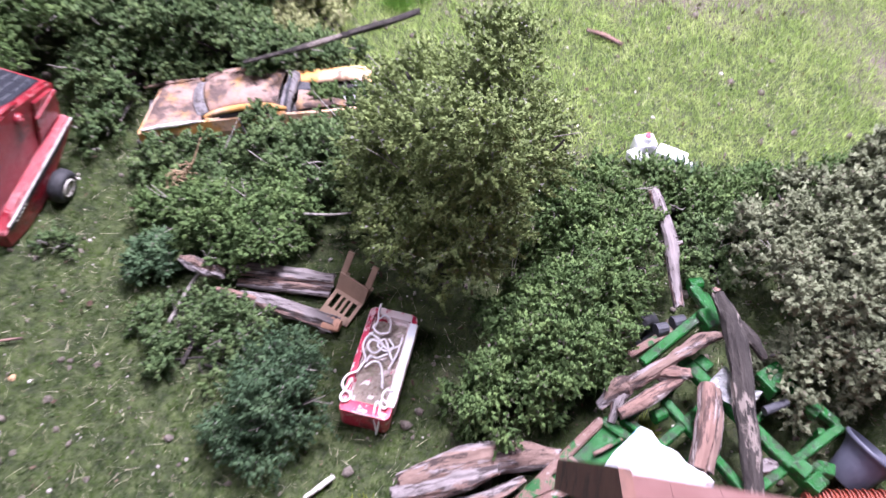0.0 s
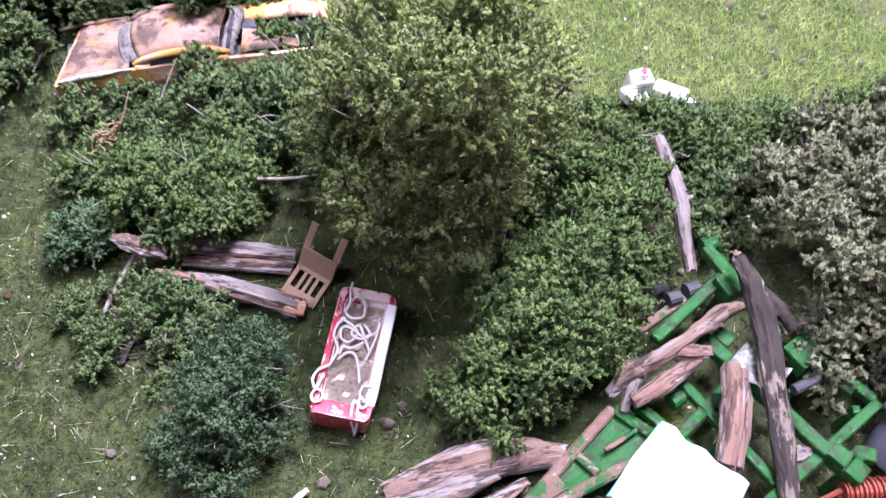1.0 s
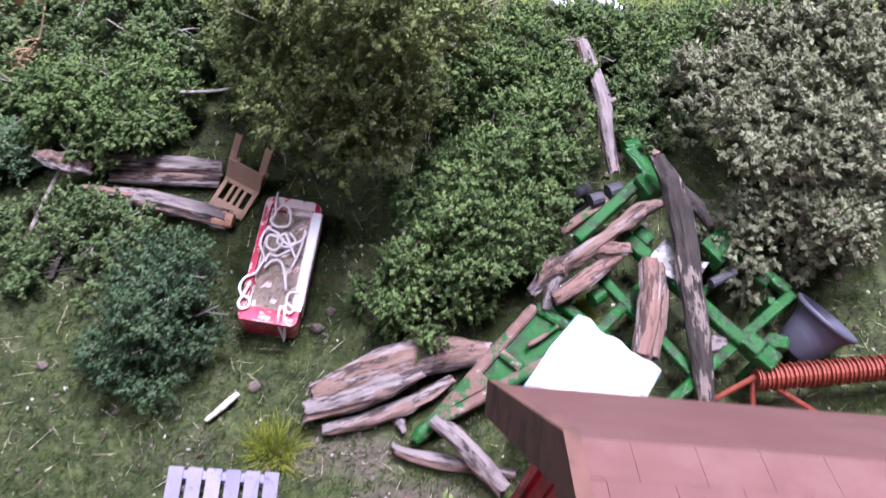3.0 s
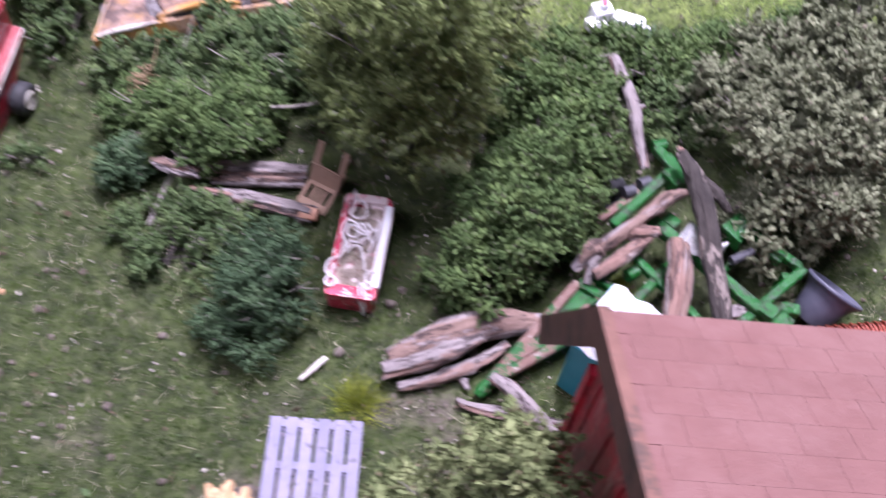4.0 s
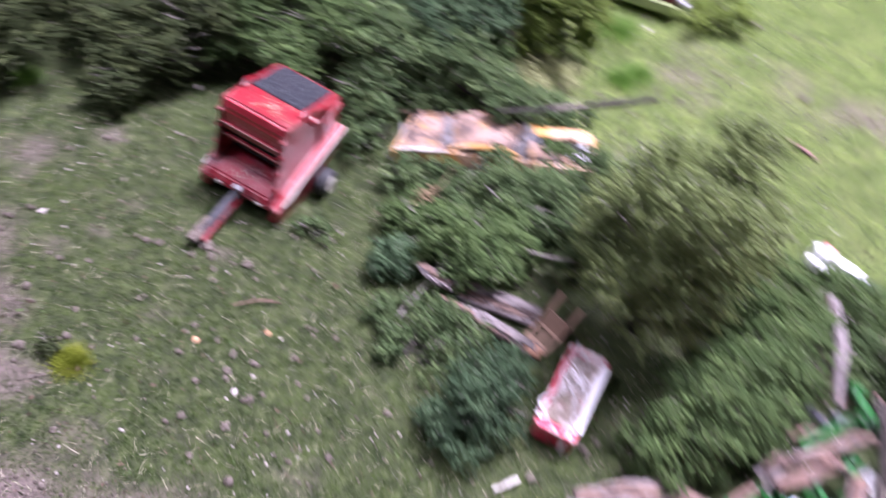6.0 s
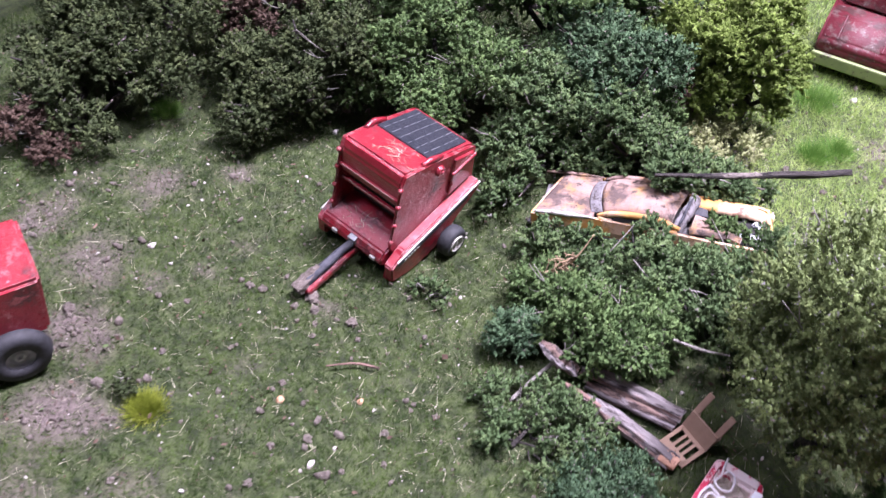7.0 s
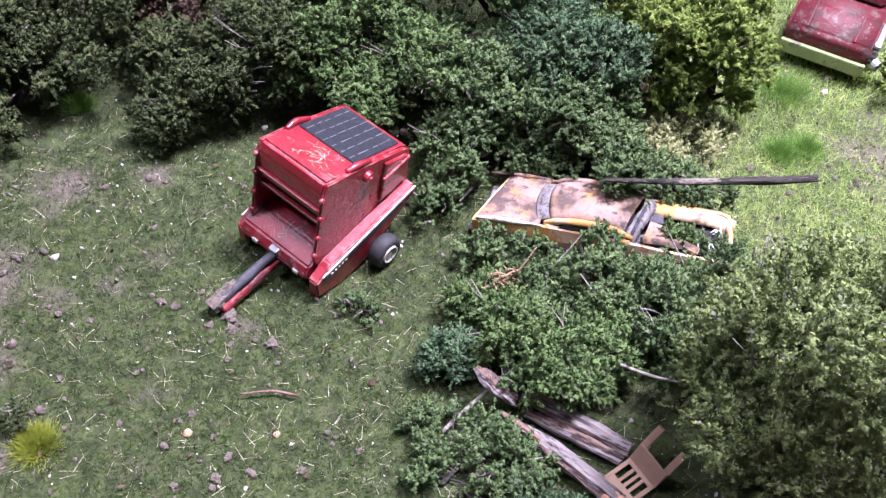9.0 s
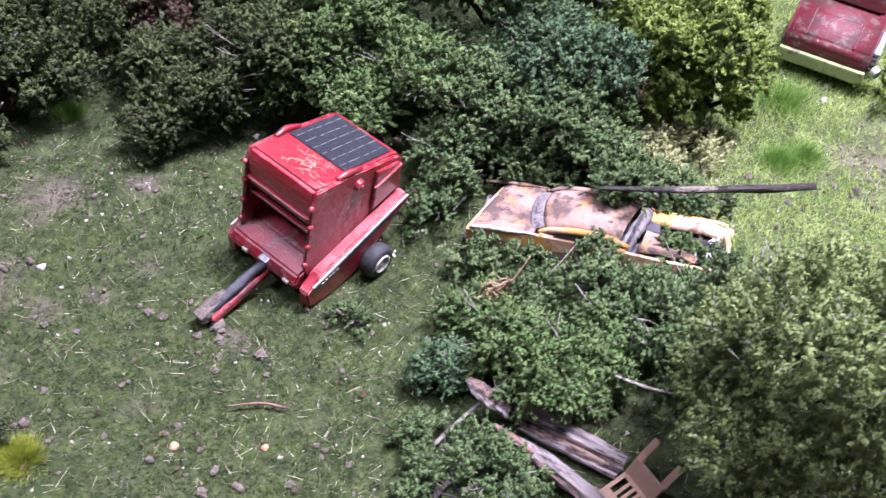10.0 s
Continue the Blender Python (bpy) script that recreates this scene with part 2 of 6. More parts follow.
SPLIT_WOOD = surface("split_reddish_wood", (0.215, 0.125, 0.10), (0.32, 0.20, 0.16), 0.8, 0, 320, 1.0, wear=[((0.085, 0.05, 0.042), 0.52, 0.64, 200), ((0.36, 0.30, 0.28), 0.60, 0.70, 170)], grain=900, stretch=(0.16, 1, 1))
CUT_WOOD = surface("fresh_cut_wood", (0.58, 0.30, 0.19), (0.64, 0.38, 0.26), 0.8, 0, 400, 0.4, wear=[((0.40, 0.19, 0.12), 0.6, 0.72, 400)])
PALE_WOOD = surface("pale_split_kindling", (0.52, 0.33, 0.17), (0.60, 0.43, 0.26), 0.8, 0, 500, 0.5, wear=[((0.36, 0.19, 0.09), 0.54, 0.68, 300)], pieces=0.2, stretch=(1, 0.2, 1))
CARD = surface("tan_laser_cut_card", (0.34, 0.225, 0.155), (0.40, 0.27, 0.19), 0.85, 0, 400, 0.15)
TUB_RED = surface("red_tub_paint", (0.60, 0.018, 0.075), (0.48, 0.013, 0.05), 0.3, 0, 220, 0.25, wear=[((0.72, 0.50, 0.50), 0.60, 0.68, 260), ((0.22, 0.01, 0.03), 0.58, 0.7, 120)], coat=0.5, edge=((0.78, 0.60, 0.58), 0.7, 0.5))
TUB_WHITE = surface("white_tub_lining", (0.82, 0.72, 0.70), (0.74, 0.60, 0.58), 0.5, 0, 220, 0.2, wear=[((0.52, 0.06, 0.10), 0.60, 0.66, 150)])
STRING = surface("white_string", (0.90, 0.86, 0.87), (0.84, 0.78, 0.80), 0.9, 0, 2500, 0.3)
BARN_RED = surface("barn_red_boards", (0.50, 0.010, 0.032), (0.40, 0.008, 0.024), 0.45, 0, 160, 0.3, wear=[((0.50, 0.16, 0.16), 0.56, 0.7, 160, (1, 1, 0.12)), ((0.22, 0.012, 0.022), 0.55, 0.7, 230, (1, 1, 0.2))], pieces=0.14)
ROOF_BROWN = surface("brown_painted_roof", (0.132, 0.059, 0.052), (0.148, 0.068, 0.060), 0.7, 0, 300, 0.3, wear=[((0.158, 0.078, 0.070), 0.5, 0.78, 40)], pieces=0.03, placed=True)
TRIM_BROWN = surface("brown_barge_board", (0.125, 0.060, 0.045), (0.165, 0.082, 0.062), 0.8, 0, 200, 0.3, wear=[((0.075, 0.045, 0.036), 0.54, 0.72, 70)])
PALLET = surface("lilac_grey_painted_wood", (0.175, 0.17, 0.25), (0.22, 0.205, 0.27), 0.7, 0, 220, 0.25, wear=[((0.12, 0.11, 0.14), 0.6, 0.74, 200)], pieces=0.14)
TEAL = surface("teal_plastic", (0.02, 0.24, 0.30), (0.03, 0.28, 0.35), 0.4, 0, 120, 0.1)
BUCKET_GREY = surface("dark_grey_plastic", (0.062, 0.065, 0.092), (0.087, 0.090, 0.119), 0.45, 0, 160, 0.12)
ORANGE = surface("rust_orange_metal", (0.29, 0.062, 0.032), (0.21, 0.045, 0.028), 0.4, 0.2, 260, 0.3, wear=[((0.11, 0.035, 0.025), 0.56, 0.72, 320)], coat=0.2)
FOIL = surface("crumpled_foil", (0.75, 0.75, 0.76), (0.85, 0.85, 0.86), 0.25, 0.9, 500, 0.4)
TRUCK_RED = surface("rusty_red_truck_paint", (0.115, 0.008, 0.015), (0.085, 0.007, 0.012), 0.5, 0, 160, 0.3, wear=[((0.14, 0.085, 0.075), 0.56, 0.74, 120), ((0.06, 0.022, 0.02), 0.54, 0.74, 90), ((0.24, 0.19, 0.18), 0.66, 0.72, 260)])
LIME = surface("lime_green_bumper", (0.25, 0.30, 0.115), (0.20, 0.25, 0.10), 0.6, 0, 200, 0.2, wear=[((0.12, 0.11, 0.07), 0.60, 0.72, 160)])
SILVER = surface("dull_silver_metal", (0.30, 0.31, 0.32), (0.42, 0.42, 0.43), 0.35, 0.6, 300, 0.15)
YELLOW = surface("yellow_plastic", (0.75, 0.60, 0.03), (0.70, 0.52, 0.03), 0.5, 0, 200, 0.1)
STONE = surface("brown_grey_clod", (0.165, 0.132, 0.108), (0.30, 0.255, 0.215), 0.95, 0, 900, 0.8)
STONE_WARM = surface("orange_pebble", (0.55, 0.28, 0.14), (0.62, 0.40, 0.25), 0.8, 0, 900, 0.4)
STRAW = surface("dry_straw", (0.42, 0.39, 0.26), (0.58, 0.55, 0.40), 0.8, 0, 600, 0.2)
TWIG = surface("bare_twig", (0.20, 0.18, 0.155), (0.31, 0.285, 0.255), 0.85, 0, 500, 0.5)
HAY = surface("matted_hay", (0.50, 0.41, 0.34), (0.66, 0.57, 0.49), 0.9, 0, 900, 0.25, wear=[((0.34, 0.26, 0.20), 0.60, 0.72, 400), ((0.70, 0.44, 0.44), 0.62, 0.7, 150)])
DRY_TWIG = surface("dry_tan_twig", (0.30, 0.205, 0.115), (0.38, 0.27, 0.165), 0.85, 0, 500, 0.4)

LEAF_OLIVE = leafy("olive_flock", (0.116, 0.156, 0.055), (0.192, 0.252, 0.086), (0.307, 0.377, 0.135), (0.257, 0.240, 0.234), 0.25, sprigs=True)
LEAF_GREEN = leafy("green_flock", (0.063, 0.110, 0.037), (0.111, 0.183, 0.058), (0.190, 0.279, 0.092), (0.170, 0.150, 0.125), 0.2, sprigs=True)
LEAF_DEEP = leafy("deep_green_flock", (0.059, 0.103, 0.039), (0.112, 0.178, 0.067), (0.189, 0.263, 0.099), (0.175, 0.155, 0.137), 0.2, sprigs=True)
LEAF_BLUE = leafy("blue_green_flock", (0.051, 0.097, 0.049), (0.095, 0.168, 0.078), (0.161, 0.250, 0.119), (0.171, 0.153, 0.123), 0.2, sprigs=True)
LEAF_SAGE = leafy("sage_grey_flock", (0.119, 0.139, 0.077), (0.216, 0.241, 0.143), (0.342, 0.368, 0.231), (0.198, 0.160, 0.126), 0.2, sprigs=True)
LEAF_LIME = leafy("yellow_green_flock", (0.151, 0.213, 0.046), (0.252, 0.342, 0.077), (0.383, 0.489, 0.127), (0.151, 0.146, 0.077), 0.35, sprigs=True)
LEAF_BROWN = leafy("dead_brown_flock", (0.060, 0.040, 0.030), (0.150, 0.095, 0.068), (0.23, 0.155, 0.115), sprigs=True)
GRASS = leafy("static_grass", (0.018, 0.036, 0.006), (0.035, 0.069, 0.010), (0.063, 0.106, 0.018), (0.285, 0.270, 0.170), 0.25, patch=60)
# paler grass than the meadow's, lifted further: the lawn's bright light in its colour
LAWN = leafy("lit_pale_grass", (0.184, 0.292, 0.068), (0.367, 0.497, 0.137), (0.475, 0.583, 0.194), (0.562, 0.562, 0.336), 0.3, patch=60)
TUFT_YELLOW = leafy("yellow_tuft_fibres", (0.14, 0.17, 0.015), (0.28, 0.34, 0.035), (0.38, 0.43, 0.06), None, 0.35)
TUFT_GREEN = leafy("bright_green_tuft_fibres", (0.085, 0.19, 0.03), (0.16, 0.32, 0.055), (0.23, 0.40, 0.085), None, 0.35)

MUD = surface("dried_mud", (0.125, 0.10, 0.082), (0.27, 0.225, 0.19), 0.95, 0, 500, 1.0)
WORN_EDGE = surface("paint_worn_to_pink", (0.42, 0.20, 0.19), (0.55, 0.36, 0.34), 0.5, 0, 600, 0.3)
PALE_GRIT = surface("pale_grit", (0.50, 0.44, 0.42), (0.66, 0.60, 0.56), 0.9, 0, 900, 0.3)
LEAF_BARN = leafy("grey_olive_flock", (0.094, 0.121, 0.046), (0.170, 0.211, 0.085), (0.273, 0.313, 0.138), (0.188, 0.139, 0.092), 0.12, sprigs=True)
LEAF_DARK = leafy("dark_olive_flock", (0.037, 0.054, 0.020), (0.067, 0.092, 0.032), (0.123, 0.151, 0.056), (0.097, 0.085, 0.068), 0.2, sprigs=True)
LEAF_DRY = leafy("dry_pale_brush", (0.24, 0.26, 0.11), (0.42, 0.45, 0.21), (0.56, 0.58, 0.32), (0.24, 0.19, 0.15), 0.35, sprigs=True)
LEAF_FERN = leafy("dark_fern_flock", (0.038, 0.076, 0.038), (0.070, 0.126, 0.058), (0.118, 0.190, 0.088), (0.13, 0.13, 0.11), 0.2, sprigs=True)

# ---- ground ----
def soil_at(x, y):
    """How bare the ground is, 0 to 1: paths, worn patches and scattered earth."""
    v = 0.0
    for cx, cy, rx, ry in ((-150, 40, 46, 30), (-232, 108, 12, 44), (6, 88, 22, 9), (-211, 143, 8, 5), (-191, 172, 7, 4), (-186, 118, 9, 6), (-176, 130, 8, 5), (-216, 150, 16, 12), (-206, 116, 18, 16), (-190, 92, 20, 16), (-176, 66, 26, 20), (-118, 44, 46, 24), (-196, 172, 12, 8), (-30, 62, 26, 10), (-136, 138, 7, 5), (22, 74, 22, 14), (-2, 316, 20, 26), (90, 330, 80, 22), (165, 300, 30, 50), (-66, 276, 22, 16), (40, 40, 60, 30)):
        d = math.hypot((x - cx) / rx, (y - cy) / ry)
        v = max(v, 0.95 - 0.85 * d)
    n1 = noise.fractal(Vector((x * 0.06, y * 0.06, 3.0)), 0.7, 2.1, 5)
    return min(1.0, max(0.0, v + 0.5 * n1 - 0.02))


def ground_height(x, y):
    return 0.9 * noise.noise(Vector((x * 0.03, y * 0.03, 0.0))) + 0.5 * noise.noise(Vector((x * 0.11, y * 0.11, 7.0))) - 0.8


def ground_material():
    m, n, l, p = nodes_of("earth_and_turf_base")
    a = n.new("ShaderNodeAttribute")
    a.attribute_name = "bare"
    earth = blend(n, l, ramp(n, l, noise_at(n, l, 700, 8, 0.75), 0.36, 0.64), (0.100, 0.078, 0.066), (0.205, 0.162, 0.142))
    turf = blend(n, l, ramp(n, l, noise_at(n, l, 240, 8, 0.75), 0.38, 0.62), (0.028, 0.038, 0.014), (0.086, 0.112, 0.037))
    l.new(blend(n, l, ramp(n, l, a.outputs["Fac"], 0.12, 0.95), turf, earth), p.inputs["Base Color"])
    p.inputs["Roughness"].default_value = 0.95
    b = n.new("ShaderNodeBump")
    b.inputs["Strength"].default_value, b.inputs["Distance"].default_value = 0.9, 0.0012
    l.new(noise_at(n, l, 900, 8, 0.75), b.inputs["Height"])
    l.new(b.outputs["Normal"], p.inputs["Normal"])
    return m


def build_ground():
    xs, ys = np.arange(-420, 321, 5.0), np.arange(-160, 621, 5.0)
    top = np.array([(x, y, ground_height(x, y)) for y in ys for x in xs])
    nx, ny = len(xs), len(ys)
    i, j = np.meshgrid(np.arange(nx - 1), np.arange(ny - 1))
    a = (j * nx + i).ravel()
    faces = np.stack([a, a + 1, a + 1 + nx, a + nx], 1)
    low = top.copy()
    low[:, 2] = -22
    n = len(top)
    rim = []
    for k in range(nx - 1):
        rim += [(k + n, k + 1 + n, k + 1, k), ((ny - 1) * nx + k, (ny - 1) * nx + k + 1, (ny - 1) * nx + k + 1 + n, (ny - 1) * nx + k + n)]
    for k in range(ny - 1):
        rim += [(k * nx, (k + 1) * nx, (k + 1) * nx + n, k * nx + n), (k * nx + nx - 1 + n, (k + 1) * nx + nx - 1 + n, (k + 1) * nx + nx - 1, k * nx + nx - 1)]
    under = faces[:, ::-1] + n
    ob = raw_mesh("ground", np.vstack([top, low]), np.vstack([faces, np.array(rim), under]), ground_material())
    bare = [soil_at(x, y) for x, y, z in top]
    attr = ob.data.attributes.new("bare", "FLOAT", "POINT")
    attr.data.foreach_set("value", np.array(bare * 2, np.float32))
    ob.data.polygons.foreach_set("use_smooth", [True] * len(ob.data.polygons))
    tagged(ob, "display base of turf with worn earthy patches", "ground", kind="structure")


build_ground()


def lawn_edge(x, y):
    """Above 0 on the pale lawn behind the hedge, its bright light partly in the colour."""
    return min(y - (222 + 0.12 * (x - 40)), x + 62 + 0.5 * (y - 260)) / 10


def unshaded_turf(x, y):
    """0.5 where grass is thinned to the dark base, painting shade under shrubs and machine; else 1."""
    for cx, cy, rx, ry in ((84, 124, 34, 30), (4, 168, 26, 20), (-40, 178, 34, 14), (-40, 206, 40, 14), (30, 142, 22, 22), (112, 170, 34, 40), (-100, 244, 60, 24), (-170, 236, 50, 24), (-250, 200, 40, 24), (-64, 285, 26, 16), (46, 180, 20, 16), (-242, 170, 14, 14)):
        if math.hypot((x - cx) / rx, (y - cy) / ry) < 1 + 0.5 * noise.noise(Vector((x * 0.08, y * 0.08, 4.0))):
                return 0.5
    return 1.0


def blades(name, count, bounds, length, width, material, keep, seed, lean=0.9):
    """Fibres of static grass, one narrow face each."""
    rng = np.random.default_rng(seed)
    x0, x1, y0, y1 = bounds
    pts = np.stack([rng.uniform(x0, x1, count), rng.uniform(y0, y1, count)], 1)
    dice = rng.random(count)
    pts = np.array([(x, y, ground_height(x, y)) for (x, y), d in zip(pts, dice) if keep(x, y) > d])
    n = len(pts)
    az, tip = rng.uniform(0, 2 * math.pi, n), rng.normal(0, lean, (n, 2))
    size = length * rng.uniform(0.35, 1.5, n)
    top = np.c_[tip, np.ones(n)]
    top = top / np.linalg.norm(top, axis=1)[:, None] * size[:, None]
    side = np.c_[np.cos(az), np.sin(az), 0 * az] * (width * rng.uniform(0.6, 1.4, n))[:, None]
    verts = np.stack([pts - side, pts + side, pts + top], 1).reshape(-1, 3)
    f = np.arange(n)[:, None] * 3
    ob = raw_mesh(name, verts, np.hstack([f, f + 1, f + 2]), material)
    return ob


g = blades("meadow_grass", 500000, (-330, 140, 10, 330), 2.3, 0.10, GRASS, lambda x, y: 0.0 if lawn_edge(x, y) > 0.4 else unshaded_turf(x, y) * (1.0 - 0.72 * soil_at(x, y)), 11, 1.1)
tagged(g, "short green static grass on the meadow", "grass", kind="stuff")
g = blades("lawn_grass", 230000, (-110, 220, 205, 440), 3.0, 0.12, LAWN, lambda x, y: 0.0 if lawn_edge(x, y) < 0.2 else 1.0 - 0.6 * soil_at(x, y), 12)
tagged(g, "pale yellow-green lawn grass with bright light put into its colour", "grass", kind="stuff")
g = blades("straw_fibres", 8000, (-300, 140, 20, 330), 4.4, 0.075, STRAW, lambda x, y: 0.9, 13, 5.0)
tagged(g, "loose pale straw fibres strewn on the turf", "straw", kind="stuff")


def pebbles(name, count, keep, seed, material, size):
    rng = np.random.default_rng(seed)
    base = bmesh.new()
    bmesh.ops.create_icosphere(base, subdivisions=1, radius=1)
    v0 = np.array([v.co for v in base.verts])
    f0 = np.array([[v.index for v in f.verts] for f in base.faces])
    base.free()
    vs, fs = [], []
    while len(vs) < count:
        x, y = rng.uniform(-310, 140), rng.uniform(15, 380)
        if keep(x, y) < rng.random():
            continue
        s = size * rng.lognormal(0, 0.5)
        v = v0 * (1 + 0.25 * rng.normal(size=(len(v0), 1))) * rng.uniform(0.6, 1.2, 3) * s
        fs.append(f0 + len(vs) * len(v0))
        vs.append(v + (x, y, ground_height(x, y) + 0.3 * s))
    return raw_mesh(name, np.vstack(vs), np.vstack(fs), material)


def toned(ob, tone):
    """Gives each vertex the tone of its sprig, 0 to 1."""
    ob.data.attributes.new("tone", "FLOAT", "POINT").data.foreach_set("value", tone.astype(np.float32))
    return ob


def crumbs(name, count, material, seed, keep, size=0.7):
    """Loose bits of leaf litter lying on the turf."""
    rng = np.random.default_rng(seed)
    pts = np.stack([rng.uniform(-310, 140, count * 2), rng.uniform(15, 330, count * 2)], 1)
    pts = np.array([(x, y, ground_height(x, y) + 1.2) for x, y in pts if rng.random() < keep(x, y)])[:count]
    n = len(pts)
    pts = pts + np.c_[np.zeros((n, 2)), rng.uniform(-0.6, 1.2, n)]
    u, w = rng.normal(size=(n, 3)), rng.normal(size=(n, 3))
    u /= np.linalg.norm(u, axis=1)[:, None]
    w /= np.linalg.norm(w, axis=1)[:, None]
    s = (size * rng.lognormal(0, 0.45, n))[:, None]
    verts = np.stack([pts - u * s, pts - w * s * 0.6, pts + u * s, pts + w * s * 0.6], 1).reshape(-1, 3)
    f = np.arange(n)[:, None] * 4
    return toned(raw_mesh(name, verts, np.hstack([f, f + 1, f + 2, f + 3]), material), np.repeat(rng.random(n), 4))


def clumpy(x, y):
    return max(0.0, 0.25 + 1.3 * noise.noise(Vector((x * 0.06, y * 0.06, 9.0))))


g = crumbs("leaf_litter", 9000, LEAF_DEEP, 31, clumpy, 0.36)
tagged(g, "green leaf crumbs strewn over the turf", "leaf litter", kind="stuff")
g = crumbs("brown_litter", 11000, LEAF_BROWN, 32, lambda x, y: 0.3 + 0.5 * soil_at(x, y) + 0.3 * (unshaded_turf(x, y) < 1), 0.42)
tagged(g, "brown leaf crumbs and bark bits on the turf", "leaf litter", kind="stuff")
g = pebbles("earth_clods", 900, lambda x, y: 0.05 + soil_at(x, y) ** 2, 22, MUD, 0.75)
tagged(g, "crumbly brown earth clods on the worn turf", "earth", kind="stuff")
g = pebbles("pale_grit", 2200, lambda x, y: 0.5, 23, PALE_GRIT, 0.26)
tagged(g, "scattered pale grit lying on the turf", "grit", kind="stuff")
g = pebbles("gravel", 3400, lambda x, y: 0.10 + soil_at(x, y) ** 2, 21, STONE, 0.36)
tagged(g, "small grey and pinkish gravel strewn over the turf", "gravel", kind="stuff")


# ---- shrubs and trees of flock leaves ----
def leaf_mesh(name, lumps, count, size, material, parent, seed, spread=2.5, per=30, floor=0.3):
    """Flock on short fluffy sprigs, the sprigs on knobs, the knobs round the uneven lumps of a crown, with gaps between."""
    rng = np.random.default_rng(seed)
    knobs = []
    for x, y, z, rx, ry, rz in lumps:
        mean = (rx * ry * rz) ** (1 / 3)
        for k in range(int(12 + mean * 0.9)):
            d = rng.normal(size=3)
            d /= np.linalg.norm(d)
            d[2] = abs(d[2]) if d[2] < -0.35 else d[2]
            out = rng.uniform(0.5, 1.0)
            r = min(mean * rng.uniform(0.20, 0.44), 7.0)
            knobs.append((x + d[0] * rx * out, y + d[1] * ry * out, z + d[2] * rz * out, r, *d))
    knobs = np.array(knobs)
    knobs = knobs[knobs[:, 2] > floor]
    shade = rng.random(len(knobs))
    m = int(count * 1.7) // per
    which = rng.choice(len(knobs), m, p=knobs[:, 3] ** 2 / (knobs[:, 3] ** 2).sum())
    d = rng.normal(size=(m, 3)) + knobs[which, 4:7] * 1.0 + (0, 0, 0.35)
    d /= np.linalg.norm(d, axis=1)[:, None]
    bulge = np.array([noise.noise(Vector(q * 1.9) + Vector((seed * 1.7, w * 3.1, 0))) for q, w in zip(d, which)])
    far = np.where(rng.random(m) < 0.85, rng.uniform(0.62, 0.95, m), rng.uniform(0.2, 0.6, m)) * (1 + 0.8 * bulge)
    p = knobs[which, :3] + d * (knobs[which, 3] * far)[:, None]
    keep = p[:, 2] > floor
    p, d, which = p[keep], d[keep], which[keep]
    m = len(p)
    # each sprig: an axis that leans off the knob, leaves round it, thinning to the tip
    axis = d + rng.normal(0, 0.45, (m, 3)) + (0, 0, 0.1)
    axis /= np.linalg.norm(axis, axis=1)[:, None]
    long = spread * rng.uniform(0.55, 1.55, m) * np.where(rng.random(m) < 0.1, 1.5, 1.0)
    along = rng.random((m, per)) ** 0.85
    off = rng.normal(size=(m, per, 3))
    off -= axis[:, None] * (off * axis[:, None]).sum(2)[:, :, None]
    off /= np.linalg.norm(off, axis=2)[:, :, None]
    wide = spread * rng.uniform(0.22, 0.42, (m, 1)) * (1.0 - 0.72 * along) * np.sqrt(rng.uniform(0.15, 1.0, (m, per)))
    q = (p[:, None] + axis[:, None] * (long[:, None] * along)[:, :, None] + off * wide[:, :, None]).reshape(-1, 3)
    outward = (off * 1.0 + axis[:, None] * (0.15 + 0.9 * along[:, :, None]) + d[:, None] * 0.35).reshape(-1, 3)
    outward /= np.linalg.norm(outward, axis=1)[:, None]
    v = np.repeat(axis, per, 0) * 0.5 + outward * 0.5 + rng.normal(0, 0.6, (len(q), 3))
    v /= np.linalg.norm(v, axis=1)[:, None]
    u = np.cross(v, outward + rng.normal(0, 0.5, (len(q), 3)))
    u /= np.linalg.norm(u, axis=1)[:, None]
    u *= np.sign((np.cross(u, v) * outward).sum(1))[:, None]
    s = (size * rng.uniform(0.5, 1.4, len(q)))[:, None]
    verts = np.stack([q - u * s * 0.40 - v * s * 0.3, q + u * s * 0.40 - v * s * 0.3, q + v * s * 0.7], 1)
    verts[:, :, 2] = np.maximum(verts[:, :, 2], floor)
    f = np.arange(len(q))[:, None] * 3
    ob = raw_mesh(name, verts.reshape(-1, 3), np.hstack([f, f + 1, f + 2]), material, parent)
    if len(ob.data.vertices) == 3 * len(q):
        toned(ob, np.repeat(np.clip(0.55 * rng.random(m) + 0.45 * shade[which], 0, 1), per * 3))
        # flock is round, not flat: its normals follow the sprig
        flat = np.cross(verts[:, 1] - verts[:, 0], verts[:, 2] - verts[:, 0])
        flat /= np.maximum(np.linalg.norm(flat, axis=1), 1e-9)[:, None]
        soft = flat * 0.7 + outward
        soft /= np.linalg.norm(soft, axis=1)[:, None]
        at = ob.data.attributes.new("custom_normal", "FLOAT_VECTOR", "POINT")
        at.data.foreach_set("vector", np.repeat(soft, 3, 0).astype(np.float32).ravel())
    return ob


